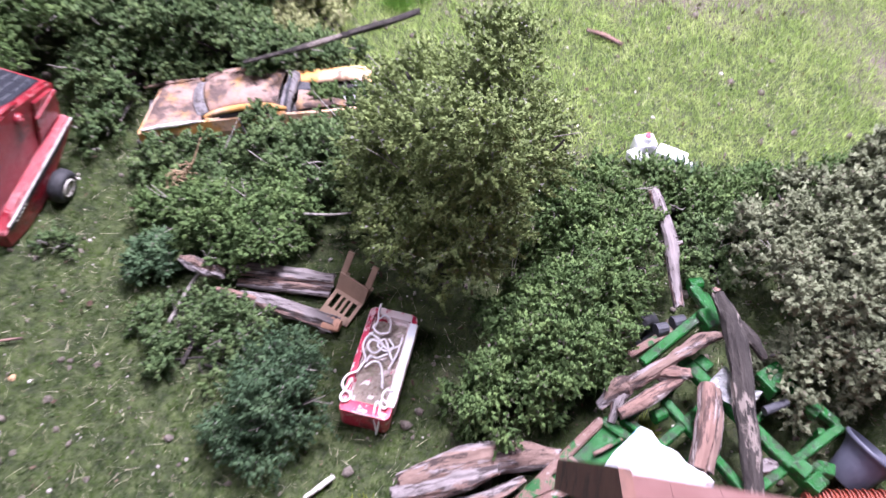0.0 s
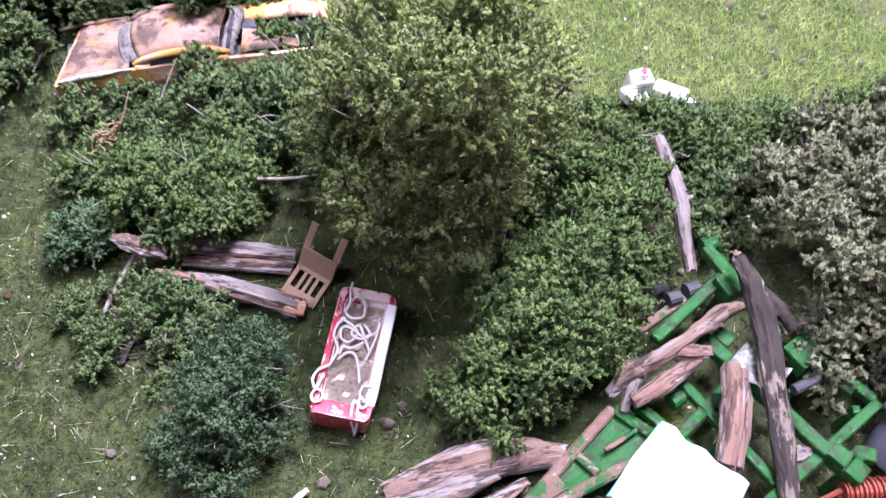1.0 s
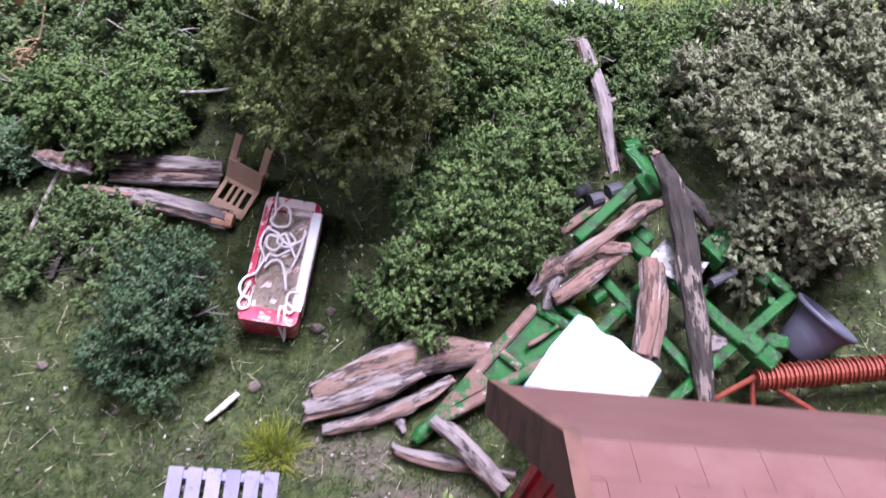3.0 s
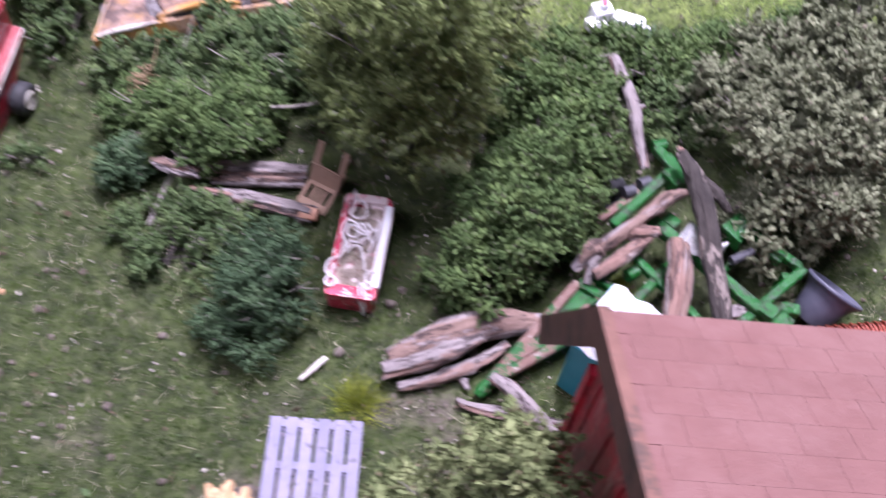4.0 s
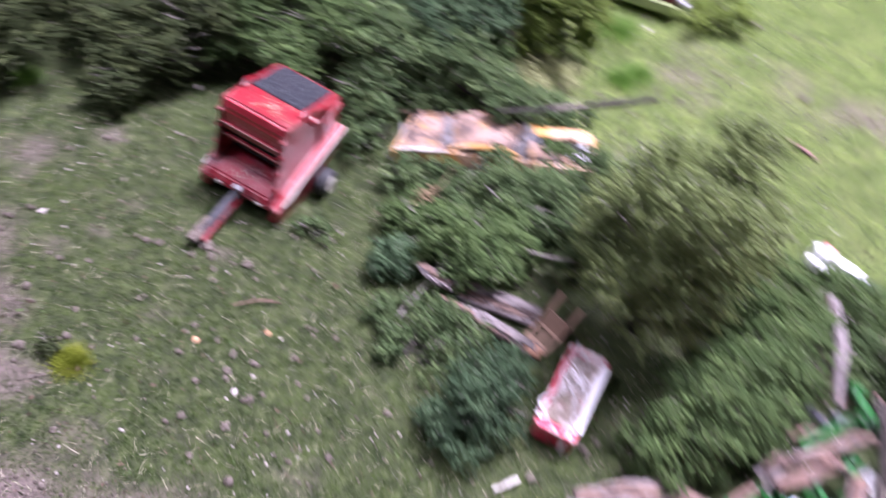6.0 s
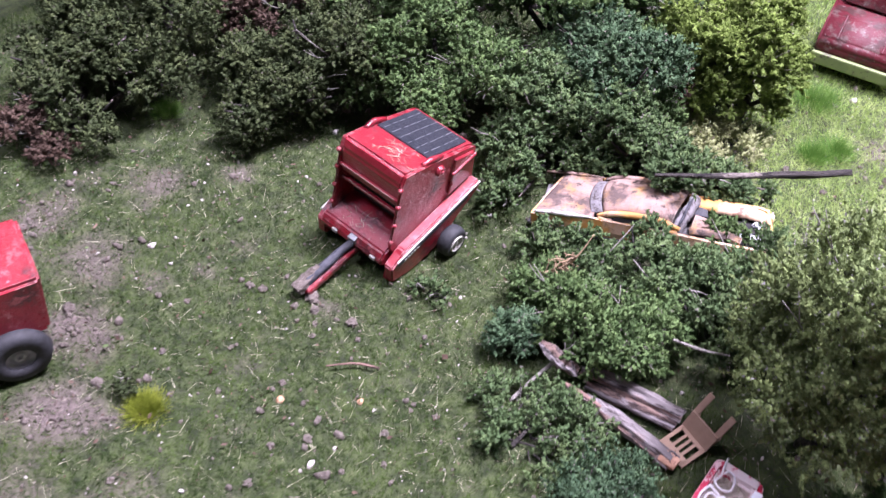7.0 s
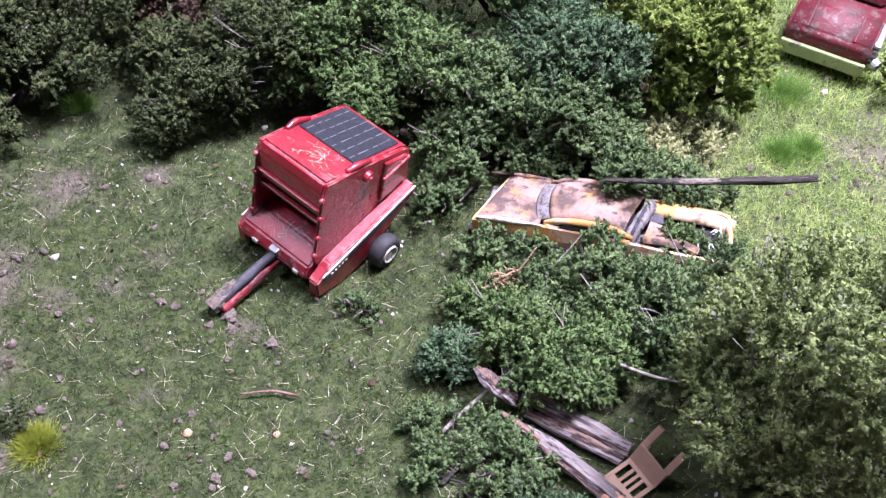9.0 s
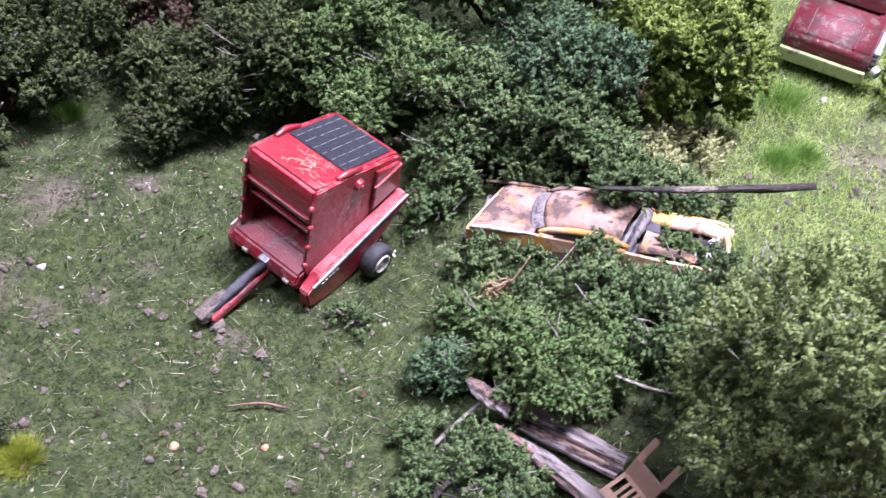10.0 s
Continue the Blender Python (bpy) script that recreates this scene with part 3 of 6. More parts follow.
def shrub(name, foot, lumps, material, label, category, count, size=1.2, seed=1, trunk=1.2, bark=None, spread=2.5, twigs=10, per=30, group="", floor=0.3):
    """foot (x, y) and lumps (x, y, z, rx, ry, rz) in the plan's millimetres."""
    fx, fy = foot
    ob = thing(name, (fx, fy, 0), (0, 0, 0), label, category, group)
    rel = [(x - fx, y - fy, *rest) for x, y, *rest in lumps]
    bark = bark or DARK_BARK
    rng = random.Random(seed)
    high = max(rel, key=lambda q: q[2])
    bm = bmesh.new()
    limb(bm, [(0, 0, -1.5), (0.4, -0.3, high[2] * 0.3), (high[0] * 0.6, high[1] * 0.6, high[2] * 0.7), (high[0], high[1], high[2] + high[5] * 0.4)], [trunk * 1.3, trunk, trunk * 0.7, trunk * 0.3], 8, 0.2, seed)
    part("trunk", bm, bark, ob, smooth=True)
    for k in range(min(twigs, 2 + len(rel) * 2)):
        x, y, z, rx, ry, rz = rel[k % len(rel)]
        a, tilt = rng.uniform(0, 6.28), rng.uniform(0.1, 0.9)
        tip = (x + rx * 0.95 * math.cos(a), y + ry * 0.95 * math.sin(a), max(1.0, z + rz * tilt))
        root = (x * 0.35, y * 0.35, z * 0.35)
        mid = ((root[0] + tip[0]) / 2 + rng.uniform(-2, 2), (root[1] + tip[1]) / 2 + rng.uniform(-2, 2), (root[2] + tip[2]) / 2 + rng.uniform(-1, 2))
        bm = bmesh.new()
        limb(bm, [root, mid, tip], [trunk * 0.55, trunk * 0.35, trunk * 0.15], 6, 0.2, seed + k, 4)
        part("limb", bm, bark, ob, smooth=True)
    for k in range(min(11, twigs, 2 + len(rel))):
        x, y, z, rx, ry, rz = rel[(k * 2 + 1) % len(rel)]
        a, tilt = rng.uniform(0, 6.28), rng.uniform(0.2, 1.0)
        far = rng.uniform(1.0, 1.3)
        tip = (x + rx * far * math.cos(a), y + ry * far * math.sin(a), max(1.0, z + rz * tilt * far))
        root = (x + rx * 0.4 * math.cos(a + 0.5), y + ry * 0.4 * math.sin(a + 0.5), z + rz * 0.2)
        bm = bmesh.new()
        mid = [(p + q) / 2 + rng.uniform(-1.2, 1.2) for p, q in zip(root, tip)]
        limb(bm, [root, mid, tip], [0.22, 0.18, 0.10], 5, 0.2, seed + k, 4)
        fork = [p + rng.uniform(-3, 3) for p in tip[:2]] + [tip[2] + rng.uniform(-0.5, 2)]
        limb(bm, [mid, [(p + q) / 2 + rng.uniform(-0.6, 0.6) for p, q in zip(mid, fork)], fork], [0.15, 0.12, 0.07], 5, 0.2, seed + k, 3)
        part("twig", bm, TWIG, ob, "bare grey twig", True)
    leaf_mesh("crown", rel, count, size, material, ob, seed, spread, per, floor)
    return ob


BUSH = "shrub"
shrub("olive_tree", (2, 172), [(0, 162, 62, 20, 19, 26), (-12, 168, 45, 16, 16, 20), (12, 170, 50, 15, 16, 22), (-2, 155, 38, 17, 14, 18), (6, 176, 74, 13, 13, 15), (-16, 176, 34, 12, 13, 14), (-12, 164, 34, 11, 11, 12), (-3, 152, 26, 12, 9, 12), (7, 160, 36, 12, 11, 13)], LEAF_OLIVE, "tall olive-green model tree with a ragged crown", "tree", 98000, 0.78, 3, 2.2, spread=3.6, per=44)
shrub("round_shrub", (28, 138), [(21, 126, 9, 14, 13, 11), (34, 136, 13, 15, 15, 13), (40, 152, 15, 15, 15, 13), (27, 148, 12, 14, 14, 12), (11, 126, 5, 8, 7, 7)], LEAF_GREEN, "dense rounded green shrub beside the tub", BUSH, 70470, 0.87, 4)
shrub("round_shrub", (48, 172), [(46, 168, 15, 15, 15, 12), (36, 178, 16, 14, 14, 12), (55, 180, 12, 13, 12, 10), (44, 192, 13, 14, 12, 11)], LEAF_GREEN, "dense green shrub behind the fallen logs", BUSH, 51678, 0.91, 5)
shrub("hedge_shrub", (62, 206), [(62, 208, 7, 10, 8, 8), (74, 204, 8, 10, 9, 8), (86, 206, 7, 10, 8, 7)], LEAF_GREEN, "low green hedge shrub at the edge of the lawn", BUSH, 25838, 0.87, 6)
shrub("hedge_shrub", (104, 212), [(98, 214, 7, 10, 8, 7), (112, 214, 8, 11, 9, 8), (126, 222, 7, 10, 9, 8)], LEAF_GREEN, "low green hedge shrub at the edge of the lawn", BUSH, 25838, 0.87, 7)
shrub("sage_shrub", (118, 168), [(108, 160, 24, 20, 20, 18), (126, 176, 28, 22, 22, 18), (112, 186, 22, 20, 18, 16), (92, 178, 18, 14, 13, 13), (122, 148, 18, 18, 16, 15), (134, 205, 24, 16, 15, 16), (102, 142, 12, 13, 12, 11)], LEAF_SAGE, "large sage-grey leafy shrub beside the green implement", BUSH, 89262, 1.16, 8, 2.0)
shrub("gap_shrub", (84, 184), [(81, 180, 5, 8, 9, 6), (90, 192, 8, 9, 9, 8), (77, 190, 6, 8, 8, 7)], LEAF_DEEP, "deep green low shrub behind the leaning log", BUSH, 18000, 0.85, 65)
shrub("dark_fern_shrub", (-40, 114), [(-40, 110, 10, 7.5, 7, 10), (-36, 121, 14, 7, 7, 8), (-46, 106, 5, 6, 7, 6), (-33, 113, 7, 7, 7, 7), (-43, 119, 8, 7, 7, 7), (-38, 101, 4, 6.5, 5, 5), (-36, 127, 9, 6, 6, 6)], LEAF_FERN, "small dark fern-like shrub near the tub", BUSH, 24000, 0.72, 9, spread=3.4, twigs=14)
shrub("low_scrub", (-66, 128), [(-64, 130, 1.5, 12, 10, 3.5), (-56, 138, 2.5, 10, 8, 5), (-74, 138, 1.2, 9, 9, 3), (-52, 128, 1.2, 9, 8, 3.5), (-62, 143, 3, 8, 5, 5), (-50, 141, 3, 6, 4, 5)], LEAF_DEEP, "thin low green scrub in the grass", BUSH, 15000, 0.79, 10, 0.6, spread=2.6, twigs=12)
shrub("dark_clump", (-83, 156), [(-83, 156, 4, 7, 6, 5), (-79, 160, 5, 5, 5, 4)], LEAF_BLUE, "small dark green clump at the meadow edge", BUSH, 9865, 0.79, 11, 0.6)
shrub("thicket_shrub", (-62, 168), [(-62, 166, 9, 13, 11, 10), (-74, 174, 7, 11, 10, 8), (-52, 174, 11, 12, 10, 9), (-50, 164, 12, 8, 7, 6), (-84, 178, 4, 9, 8, 6), (-56, 160, 11, 8, 6, 5), (-61, 157, 10, 5, 4, 4)], LEAF_GREEN, "tangled green thicket over the old logs", BUSH, 46000, 0.88, 12, twigs=16)
shrub("thicket_shrub", (-56, 195), [(-60, 199, 9, 11, 8, 8), (-48, 203, 8, 11, 9, 8), (-37, 207, 9, 11, 10, 8), (-36, 216, 5, 8, 6, 5), (-45, 194, 9, 12, 11, 9), (-33, 198, 12, 12, 12, 11), (-70, 192, 5, 10, 8, 6), (-90, 194, 3, 10, 6, 4), (-63, 209, 11, 6, 4.5, 6), (-53, 210, 6, 7, 4, 4), (-43, 212, 5, 7, 4, 4), (-88, 200, 4, 9, 4, 5), (-78, 203, 5, 8, 4, 5), (-30, 222, 6, 9, 7, 6)], LEAF_DEEP, "dark green thicket against the wrecked car", BUSH, 49328, 0.91, 13)
shrub("engine_bay_weed", (-45, 227), [(-44, 227, 9.5, 4.5, 3.5, 3.5), (-40, 229, 9, 3, 3, 3)], LEAF_GREEN, "green weed growing in the car's engine bay", BUSH, 2600, 0.9, 53, 0.5, floor=6)
shrub("thicket_shrub", (-22, 205), [(-24, 206, 16, 13, 12, 14), (-14, 200, 22, 13, 12, 14), (-30, 188, 14, 11, 10, 10)], LEAF_DEEP, "dark green thicket beside the tree", BUSH, 35234, 0.91, 14)
shrub("hedge_row_shrub", (-106, 240), [(-119, 223, 12, 10, 10, 11), (-113, 205, 4, 7, 8, 6), (-112, 213, 8, 6, 8, 9), (-108, 239, 16, 11, 9, 13), (-98, 242, 16, 13, 9, 13), (-90, 238, 9, 11, 6, 9), (-104, 233, 7, 7, 5, 8), (-120, 240, 20, 15, 13, 16), (-92, 249, 18, 13, 12, 14)], LEAF_DEEP, "dark hedge shrub behind the wrecked car", BUSH, 49328, 0.99, 15, 1.8)
shrub("hedge_row_shrub", (-75, 250), [(-82, 242, 12, 12, 9, 10), (-61, 243, 13, 11, 7, 8), (-76, 251, 11, 11, 8, 9), (-48, 250, 8, 10, 7, 7), (-65, 231, 21, 8, 5, 6), (-66, 238, 18, 10, 6, 8)], LEAF_DEEP, "dark hedge shrub leaning over the car roof", BUSH, 37584, 0.96, 16, 1.8)
shrub("blue_shrub", (-106, 262), [(-104, 258, 26, 14, 13, 15), (-92, 264, 30, 12, 12, 13), (-112, 270, 28, 14, 13, 16)], LEAF_BLUE, "blue-green conifer-like shrub in the hedge row", BUSH, 35234, 1.03, 17, 1.8)
shrub("hedge_row_shrub", (-150, 232), [(-150, 222, 14, 15, 12, 13), (-138, 236, 22, 16, 14, 16), (-160, 238, 24, 17, 15, 17), (-176, 226, 18, 15, 13, 14)], LEAF_GREEN, "green hedge shrub behind the red baler", BUSH, 51678, 1.03, 18, 2.0)
shrub("hedge_row_shrub", (-200, 208), [(-203, 192, 8, 15, 12, 11), (-194, 204, 14, 15, 13, 13), (-214, 206, 12, 14, 12, 12), (-190, 220, 22, 16, 14, 16)], LEAF_DARK, "green hedge shrub beyond the meadow", BUSH, 46980, 0.99, 19, 1.8)
shrub("hedge_row_shrub", (-250, 190), [(-252, 178, 14, 16, 14, 14), (-268, 186, 18, 18, 15, 18), (-246, 200, 22, 18, 15, 18), (-276, 166, 12, 14, 12, 12)], LEAF_DARK, "dark green hedge shrub at the corner of the meadow", BUSH, 46980, 1.03, 20, 1.8)
shrub("hedge_tree", (-180, 268), [(-176, 256, 36, 20, 17, 22), (-196, 262, 40, 20, 18, 22), (-160, 268, 34, 18, 16, 20), (-215, 250, 34, 18, 16, 20)], LEAF_GREEN, "tall green tree standing in the hedge row", "tree", 51678, 1.19, 21, 2.4)
shrub("hedge_tree", (-130, 285), [(-130, 276, 34, 19, 16, 20), (-146, 288, 38, 20, 18, 22), (-116, 292, 30, 18, 16, 18)], LEAF_GREEN, "tall green tree standing in the hedge row", "tree", 42282, 1.19, 22, 2.4)
shrub("hedge_tree", (-275, 225), [(-275, 220, 36, 22, 18, 22), (-300, 212, 36, 22, 18, 24), (-250, 232, 36, 20, 18, 22)], LEAF_DARK, "tall dark green tree standing in the hedge row", "tree", 42282, 1.19, 23, 2.4)
shrub("hedge_row_shrub", (-128, 250), [(-130, 252, 12, 14, 12, 14), (-148, 256, 14, 14, 12, 15), (-120, 262, 14, 14, 12, 16), (-165, 252, 14, 13, 12, 15), (-122, 228, 9, 10, 9, 10)], LEAF_DEEP, "dark dense hedge shrub filling the row behind the baler", BUSH, 40000, 0.95, 54, 1.8)
shrub("hedge_row_shrub", (-222, 222), [(-222, 214, 10, 14, 12, 12), (-205, 228, 14, 14, 12, 15), (-240, 214, 10, 13, 11, 12), (-190, 238, 16, 14, 12, 16), (-228, 236, 18, 14, 12, 18)], LEAF_DARK, "dark dense hedge shrub filling the meadow's edge", BUSH, 40000, 0.95, 55, 1.8)
shrub("hedge_row_shrub", (-76, 272), [(-90, 264, 14, 12, 9, 12), (-98, 276, 20, 14, 12, 16), (-84, 260, 7, 9, 6, 8)], LEAF_GREEN, "green dense hedge shrub behind the wrecked car", BUSH, 36000, 0.95, 56, 1.8)
shrub("hedge_tree", (-100, 310), [(-96, 304, 30, 20, 14, 22), (-120, 312, 34, 20, 14, 24), (-150, 310, 36, 22, 14, 24), (-180, 300, 36, 22, 14, 24), (-212, 286, 36, 22, 14, 24)], LEAF_DEEP, "tall deep green tree closing the hedge row", "tree", 26000, 1.4, 57, 2.2)
shrub("hedge_row_shrub", (-256, 158), [(-248, 152, 6, 12, 9, 9), (-262, 156, 12, 14, 12, 13), (-244, 170, 11, 11, 9, 12), (-236, 184, 14, 12, 10, 14), (-258, 172, 20, 14, 12, 15)], LEAF_DARK, "ragged dark green hedge shrub at the meadow's far corner", BUSH, 36000, 1.0, 58, 1.6, twigs=14)
shrub("dead_shrub", (-252, 142), [(-250, 140, 4, 8, 7, 5), (-262, 142, 7, 9, 8, 7)], LEAF_BROWN, "greyish withered shrub at the meadow's corner", BUSH, 7000, 0.9, 59, 1.0)
shrub("dead_shrub", (-236, 226), [(-236, 222, 20, 12, 10, 12), (-222, 230, 24, 12, 10, 12)], LEAF_BROWN, "withered brown shrub in the hedge row", BUSH, 16442, 0.96, 24, 1.5)
shrub("yellow_tree", (-62, 304), [(-76, 290, 27, 14, 12, 16), (-64, 294, 27, 14, 12, 17), (-70, 302, 40, 15, 13, 14), (-56, 300, 22, 10, 10, 12), (-88, 292, 27, 12, 11, 15), (-58, 298, 12, 10, 8, 9), (-70, 288, 13, 13, 8, 9), (-84, 284, 14, 11, 8, 10)], LEAF_LIME, "yellow-green model tree on the sunny side", "tree", 72000, 1.07, 25, 2.2)
shrub("dry_brush", (-62, 280), [(-76, 274, 3, 9, 8, 4.5), (-65, 279, 3, 10, 8, 4.5), (-53, 284, 2, 9, 7, 3.5), (-66, 268, 2, 9, 6, 3)], LEAF_DRY, "pale dry brush under the yellow-green tree", BUSH, 13000, 0.8, 61, 0.5, spread=3.0, twigs=14)
shrub("twiggy_shrub", (-86, 280), [(-86, 278, 18, 8, 8, 14), (-82, 284, 10, 8, 7, 9)], LEAF_BROWN, "grey half-bare twiggy shrub beside the yellow-green tree", BUSH, 5000, 0.9, 62, 0.8, spread=2.6, twigs=22)
shrub("edge_shrub", (-4, 352), [(-4, 352, 5, 10, 8, 7), (6, 358, 7, 9, 9, 8)], LEAF_LIME, "small yellow-green shrub beside the red truck", BUSH, 9000, 1.0, 63, 0.8)
shrub("hedge_sprig", (72, 212), [(72, 212, 9, 5, 4, 6), (69, 209, 6, 5, 4, 5)], LEAF_BLUE, "dark green sprig standing up before the white jugs", BUSH, 3600, 0.8, 64, 0.5)
shrub("barn_tree", (18, 50), [(21, 42, 82, 5, 7, 7), (20, 46, 70, 7, 9, 9), (16, 47, 58, 8, 9, 9), (11, 49, 47, 9, 8, 8), (19, 38, 60, 7, 8, 9), (13, 42, 45, 8, 8, 8), (3, 53, 33, 7, 6, 6), (1, 46, 44, 7, 7, 6)], LEAF_BARN, "thin grey-olive tree drooping in front of the barn", "tree", 17000, 0.95, 26, 1.0, spread=3.4, twigs=18)
shrub("low_scrub", (-2, 60), [(-4, 58, 1.5, 10, 8, 4), (8, 62, 2, 9, 7, 4.5), (4, 52, 1.5, 9, 7, 4)], LEAF_BARN, "sparse grey-green weeds before the barn", BUSH, 2200, 0.95, 60, 0.6)

# ---- red round baler ----
def baler():
    ob = thing("round_baler", (-136.5, 181.8, 0.4), (0, 2.9, -9.3), "weathered red toy round baler parked on the grass", "baler")
    w = 12.5

    def top_z(y):
        return 40.0 - (y + 15.6) * 0.26

    cheek = [(-17.5, 6), (-20.5, 13), (-17.2, 36), (-15.6, 39.6), (-3, top_z(-3)), (16, top_z(16)), (18.2, 30.2), (18.6, 12), (12, 3), (-9, 3)]
    core = [(-16, 5), (-11, 12.5), (-9.5, 23.5), (-16.6, 26.4), (-16.9, 36), (-15.4, 39.8), (-3, top_z(-3) + 0.2), (16.4, top_z(16.4) + 0.2), (18.3, 30), (18.2, 12), (12, 3)]
    bm = bmesh.new()
    prism(bm, core, -w + 0.4, w - 0.4)
    bmesh.ops.bevel(bm, geom=list(bm.edges), offset=0.9, segments=3, affect="EDGES")
    part("body", bm, RED, ob)
    for s in (-1, 1):
        bm = bmesh.new()
        prism(bm, cheek, s * (w - 0.9), s * w)
        bmesh.ops.bevel(bm, geom=list(bm.edges), offset=0.4, segments=2, affect="EDGES")
        part("side_cheek", bm, RED, ob)
    # near-black block in the recess paints the shade of the feed mouth
    mouth = bmesh.new()
    box(mouth, (0, -10.6, 18.4), (2 * w - 2.4, 1.2, 7), (-5, 0, 0), 0.3)
    part("mouth", mouth, BLACK, ob, "dark open feed mouth")
    for y, z in ((-16.2, 24.2), (-17.0, 30.0)):
        bar = bmesh.new()
        box(bar, (0, y, z), (2 * w - 2, 1.3, 1.0), (-9, 0, 0), 0.3)
        bar_ob = part("cross_bar", bar, RED, ob)
        edge = bmesh.new()
        box(edge, (0, y - 0.62, z + 0.42), (2 * w - 4, 0.18, 0.2), (-9, 0, 0))
        part("worn_edge", edge, WORN_EDGE, bar_ob)
    apron = bmesh.new()
    prism(apron, [(-9, 5), (-20, 4.5), (-23, 6.2), (-23.6, 8.6), (-22, 11.2), (-16, 13.5), (-9.5, 14.5)], -w - 1.2, w - 0.5)
    bmesh.ops.bevel(apron, geom=list(apron.edges), offset=0.6, segments=2, affect="EDGES")
    part("pickup_apron", apron, RED, ob)
    for s in (-1, 1):
        shield = bmesh.new()
        prism(shield, [(-22.2, 1.2), (-22.8, 7.6), (-17, 11.6), (17, 19), (18.5, 15.6), (10, 11), (5, 7), (1, 3.0), (-3, 2.4), (-4.4, 0.7), (-13, -0.4)], s * (w + 0.1), s * (w + 3.6))
        bmesh.ops.bevel(shield, geom=list(shield.edges), offset=0.5, segments=2, affect="EDGES")
        shield_ob = part("side_shield", shield, RED, ob)
        stripe = bmesh.new()
        beam(stripe, (s * (w + 3.75), -20.5, 9.0), (s * (w + 3.75), 17.6, 17.8), 0.5, 0.75)
        part("white_stripe", stripe, WHITE_RIM, shield_ob, "white decal line")
        plate = bmesh.new()
        beam(plate, (s * (w + 3.72), -20, 7.6), (s * (w + 3.72), 12, 15.0), 0.4, 1.2)
        part("dark_stripe", plate, DARK_METAL, shield_ob, "black decal band")
        for k in range(5):
            mark = bmesh.new()
            box(mark, (s * (w + 3.95), -17 + k * 1.4, 8.2 + k * 0.3), (0.2, 0.8, 0.7))
            part("lettering_bar", mark, WHITE_RIM, shield_ob)
        panel = bmesh.new()
        prism(panel, [(5.5, 18), (7, 32.2), (16.4, 29.8), (17, 20)], s * (w - 0.2), s * (w + 0.9))
        bmesh.ops.bevel(panel, geom=list(panel.edges), offset=0.35, segments=1, affect="EDGES")
        part("side_panel", panel, RED, ob)
        ridge = bmesh.new()
        beam(ridge, (s * (w + 0.9), 6, 26.5), (s * (w + 0.9), 17, 28.6), 1.0, 1.0, 0.2)
        part("side_rib", ridge, RED, ob)
        pulley = bmesh.new()
        rod(pulley, (s * (w - 0.5), 0, 32), (s * (w + 1.3), 0, 32), 1.9, 1.5, 14)
        rod(pulley, (s * (w + 1), 0, 32), (s * (w + 1.9), 0, 32), 0.7, 0.6, 8)
        part("pulley", pulley, RED, ob)
        for y, z in ((-16.6, 35), (-17.2, 28.5), (-18.2, 21.5), (-19.4, 15)):
            knob = bmesh.new()
            bmesh.ops.create_icosphere(knob, subdivisions=2, radius=0.9, matrix=Matrix.Translation((s * (w - 0.2), y - 0.6, z)))
            part("bolt", knob, RED, ob)
        wheel = bmesh.new()
        prof = [(2.7, -2.2), (4.5, -2.3), (5.1, -1.5), (5.3, 0), (5.1, 1.5), (4.5, 2.3), (2.7, 2.2)]
        ring(wheel, prof, 28)
        tyre = part("wheel", wheel, RUBBER, ob, "black rubber tyre", True)
        tyre.matrix_local = pose((19.6 if s > 0 else -12.0) * MM, 1.4 * MM, (4.6 + s * 0.6) * MM, 0, 90, 0)
        rim = bmesh.new()
        ring(rim, [(0.0, 2.3), (0.8, 2.4), (0.95, 2.0), (2.2, 1.9), (2.5, 2.7), (2.95, 2.6), (2.95, -2.0), (0.0, -2.0)], 24)
        part("rim", rim, WHITE_RIM, tyre, "cream painted rim", True)
        if s < 0:
            tyre.matrix_local = tyre.matrix_local @ pose(0, 0, 0, 180, 0, 0)
    axle = bmesh.new()
    rod(axle, (-11, 1.4, 4.2), (18, 1.4, 5.0), 1.2)
    part("axle", axle, DARK_METAL, ob)
    panel = bmesh.new()
    box(panel, (0, 6.2, top_z(6.2) + 0.3), (20.5, 19, 0.8), (-14.6, 0, 0), 0.2)
    top = part("top_panel", panel, GREY_PANEL, ob, "dark grey slatted belt panel")
    dice = random.Random(12)
    for k in range(6):
        rib = bmesh.new()
        y = -2.4
        while y < 14.5:
            l = dice.uniform(1.5, 4.5)
            box(rib, (-8.0 + k * 3.2 + dice.uniform(-0.1, 0.1), min(y + l / 2, 13.6), top_z(min(y + l / 2, 13.6)) + 0.74), (0.15, l, 0.2), (-14.6, 0, 0))
            y += l + dice.uniform(0.4, 1.8)
        part("belt_rib", rib, SILVER, top)
    for s in (-1, 1):
        ear = bmesh.new()
        limb(ear, [(s * 11.2, -7, top_z(-7) - 0.2), (s * 11.6, -3, top_z(-3) + 1.0), (s * 11.4, 2, top_z(2) + 0.4)], [0.8, 1.0, 0.7], 8, 0.15, 4)
        part("lifting_lug", ear, RED, ob, smooth=True)
    tongue = bmesh.new()
    beam(tongue, (0.5, -18, 6.2), (0.5, -43.6, 1.8), 2.6, 2.6, 0.5)
    tongue_ob = part("tongue", tongue, RED, ob)
    cover = bmesh.new()
    limb(cover, [(-0.2, -20, 8.6), (-0.8, -32, 6.2), (-1.3, -44, 3.0)], [1.1, 1.3, 1.2], 10, 0.4, 2, 9)
    part("drive_shaft", cover, DARK_METAL, tongue_ob, "muddy dark drive shaft", True)
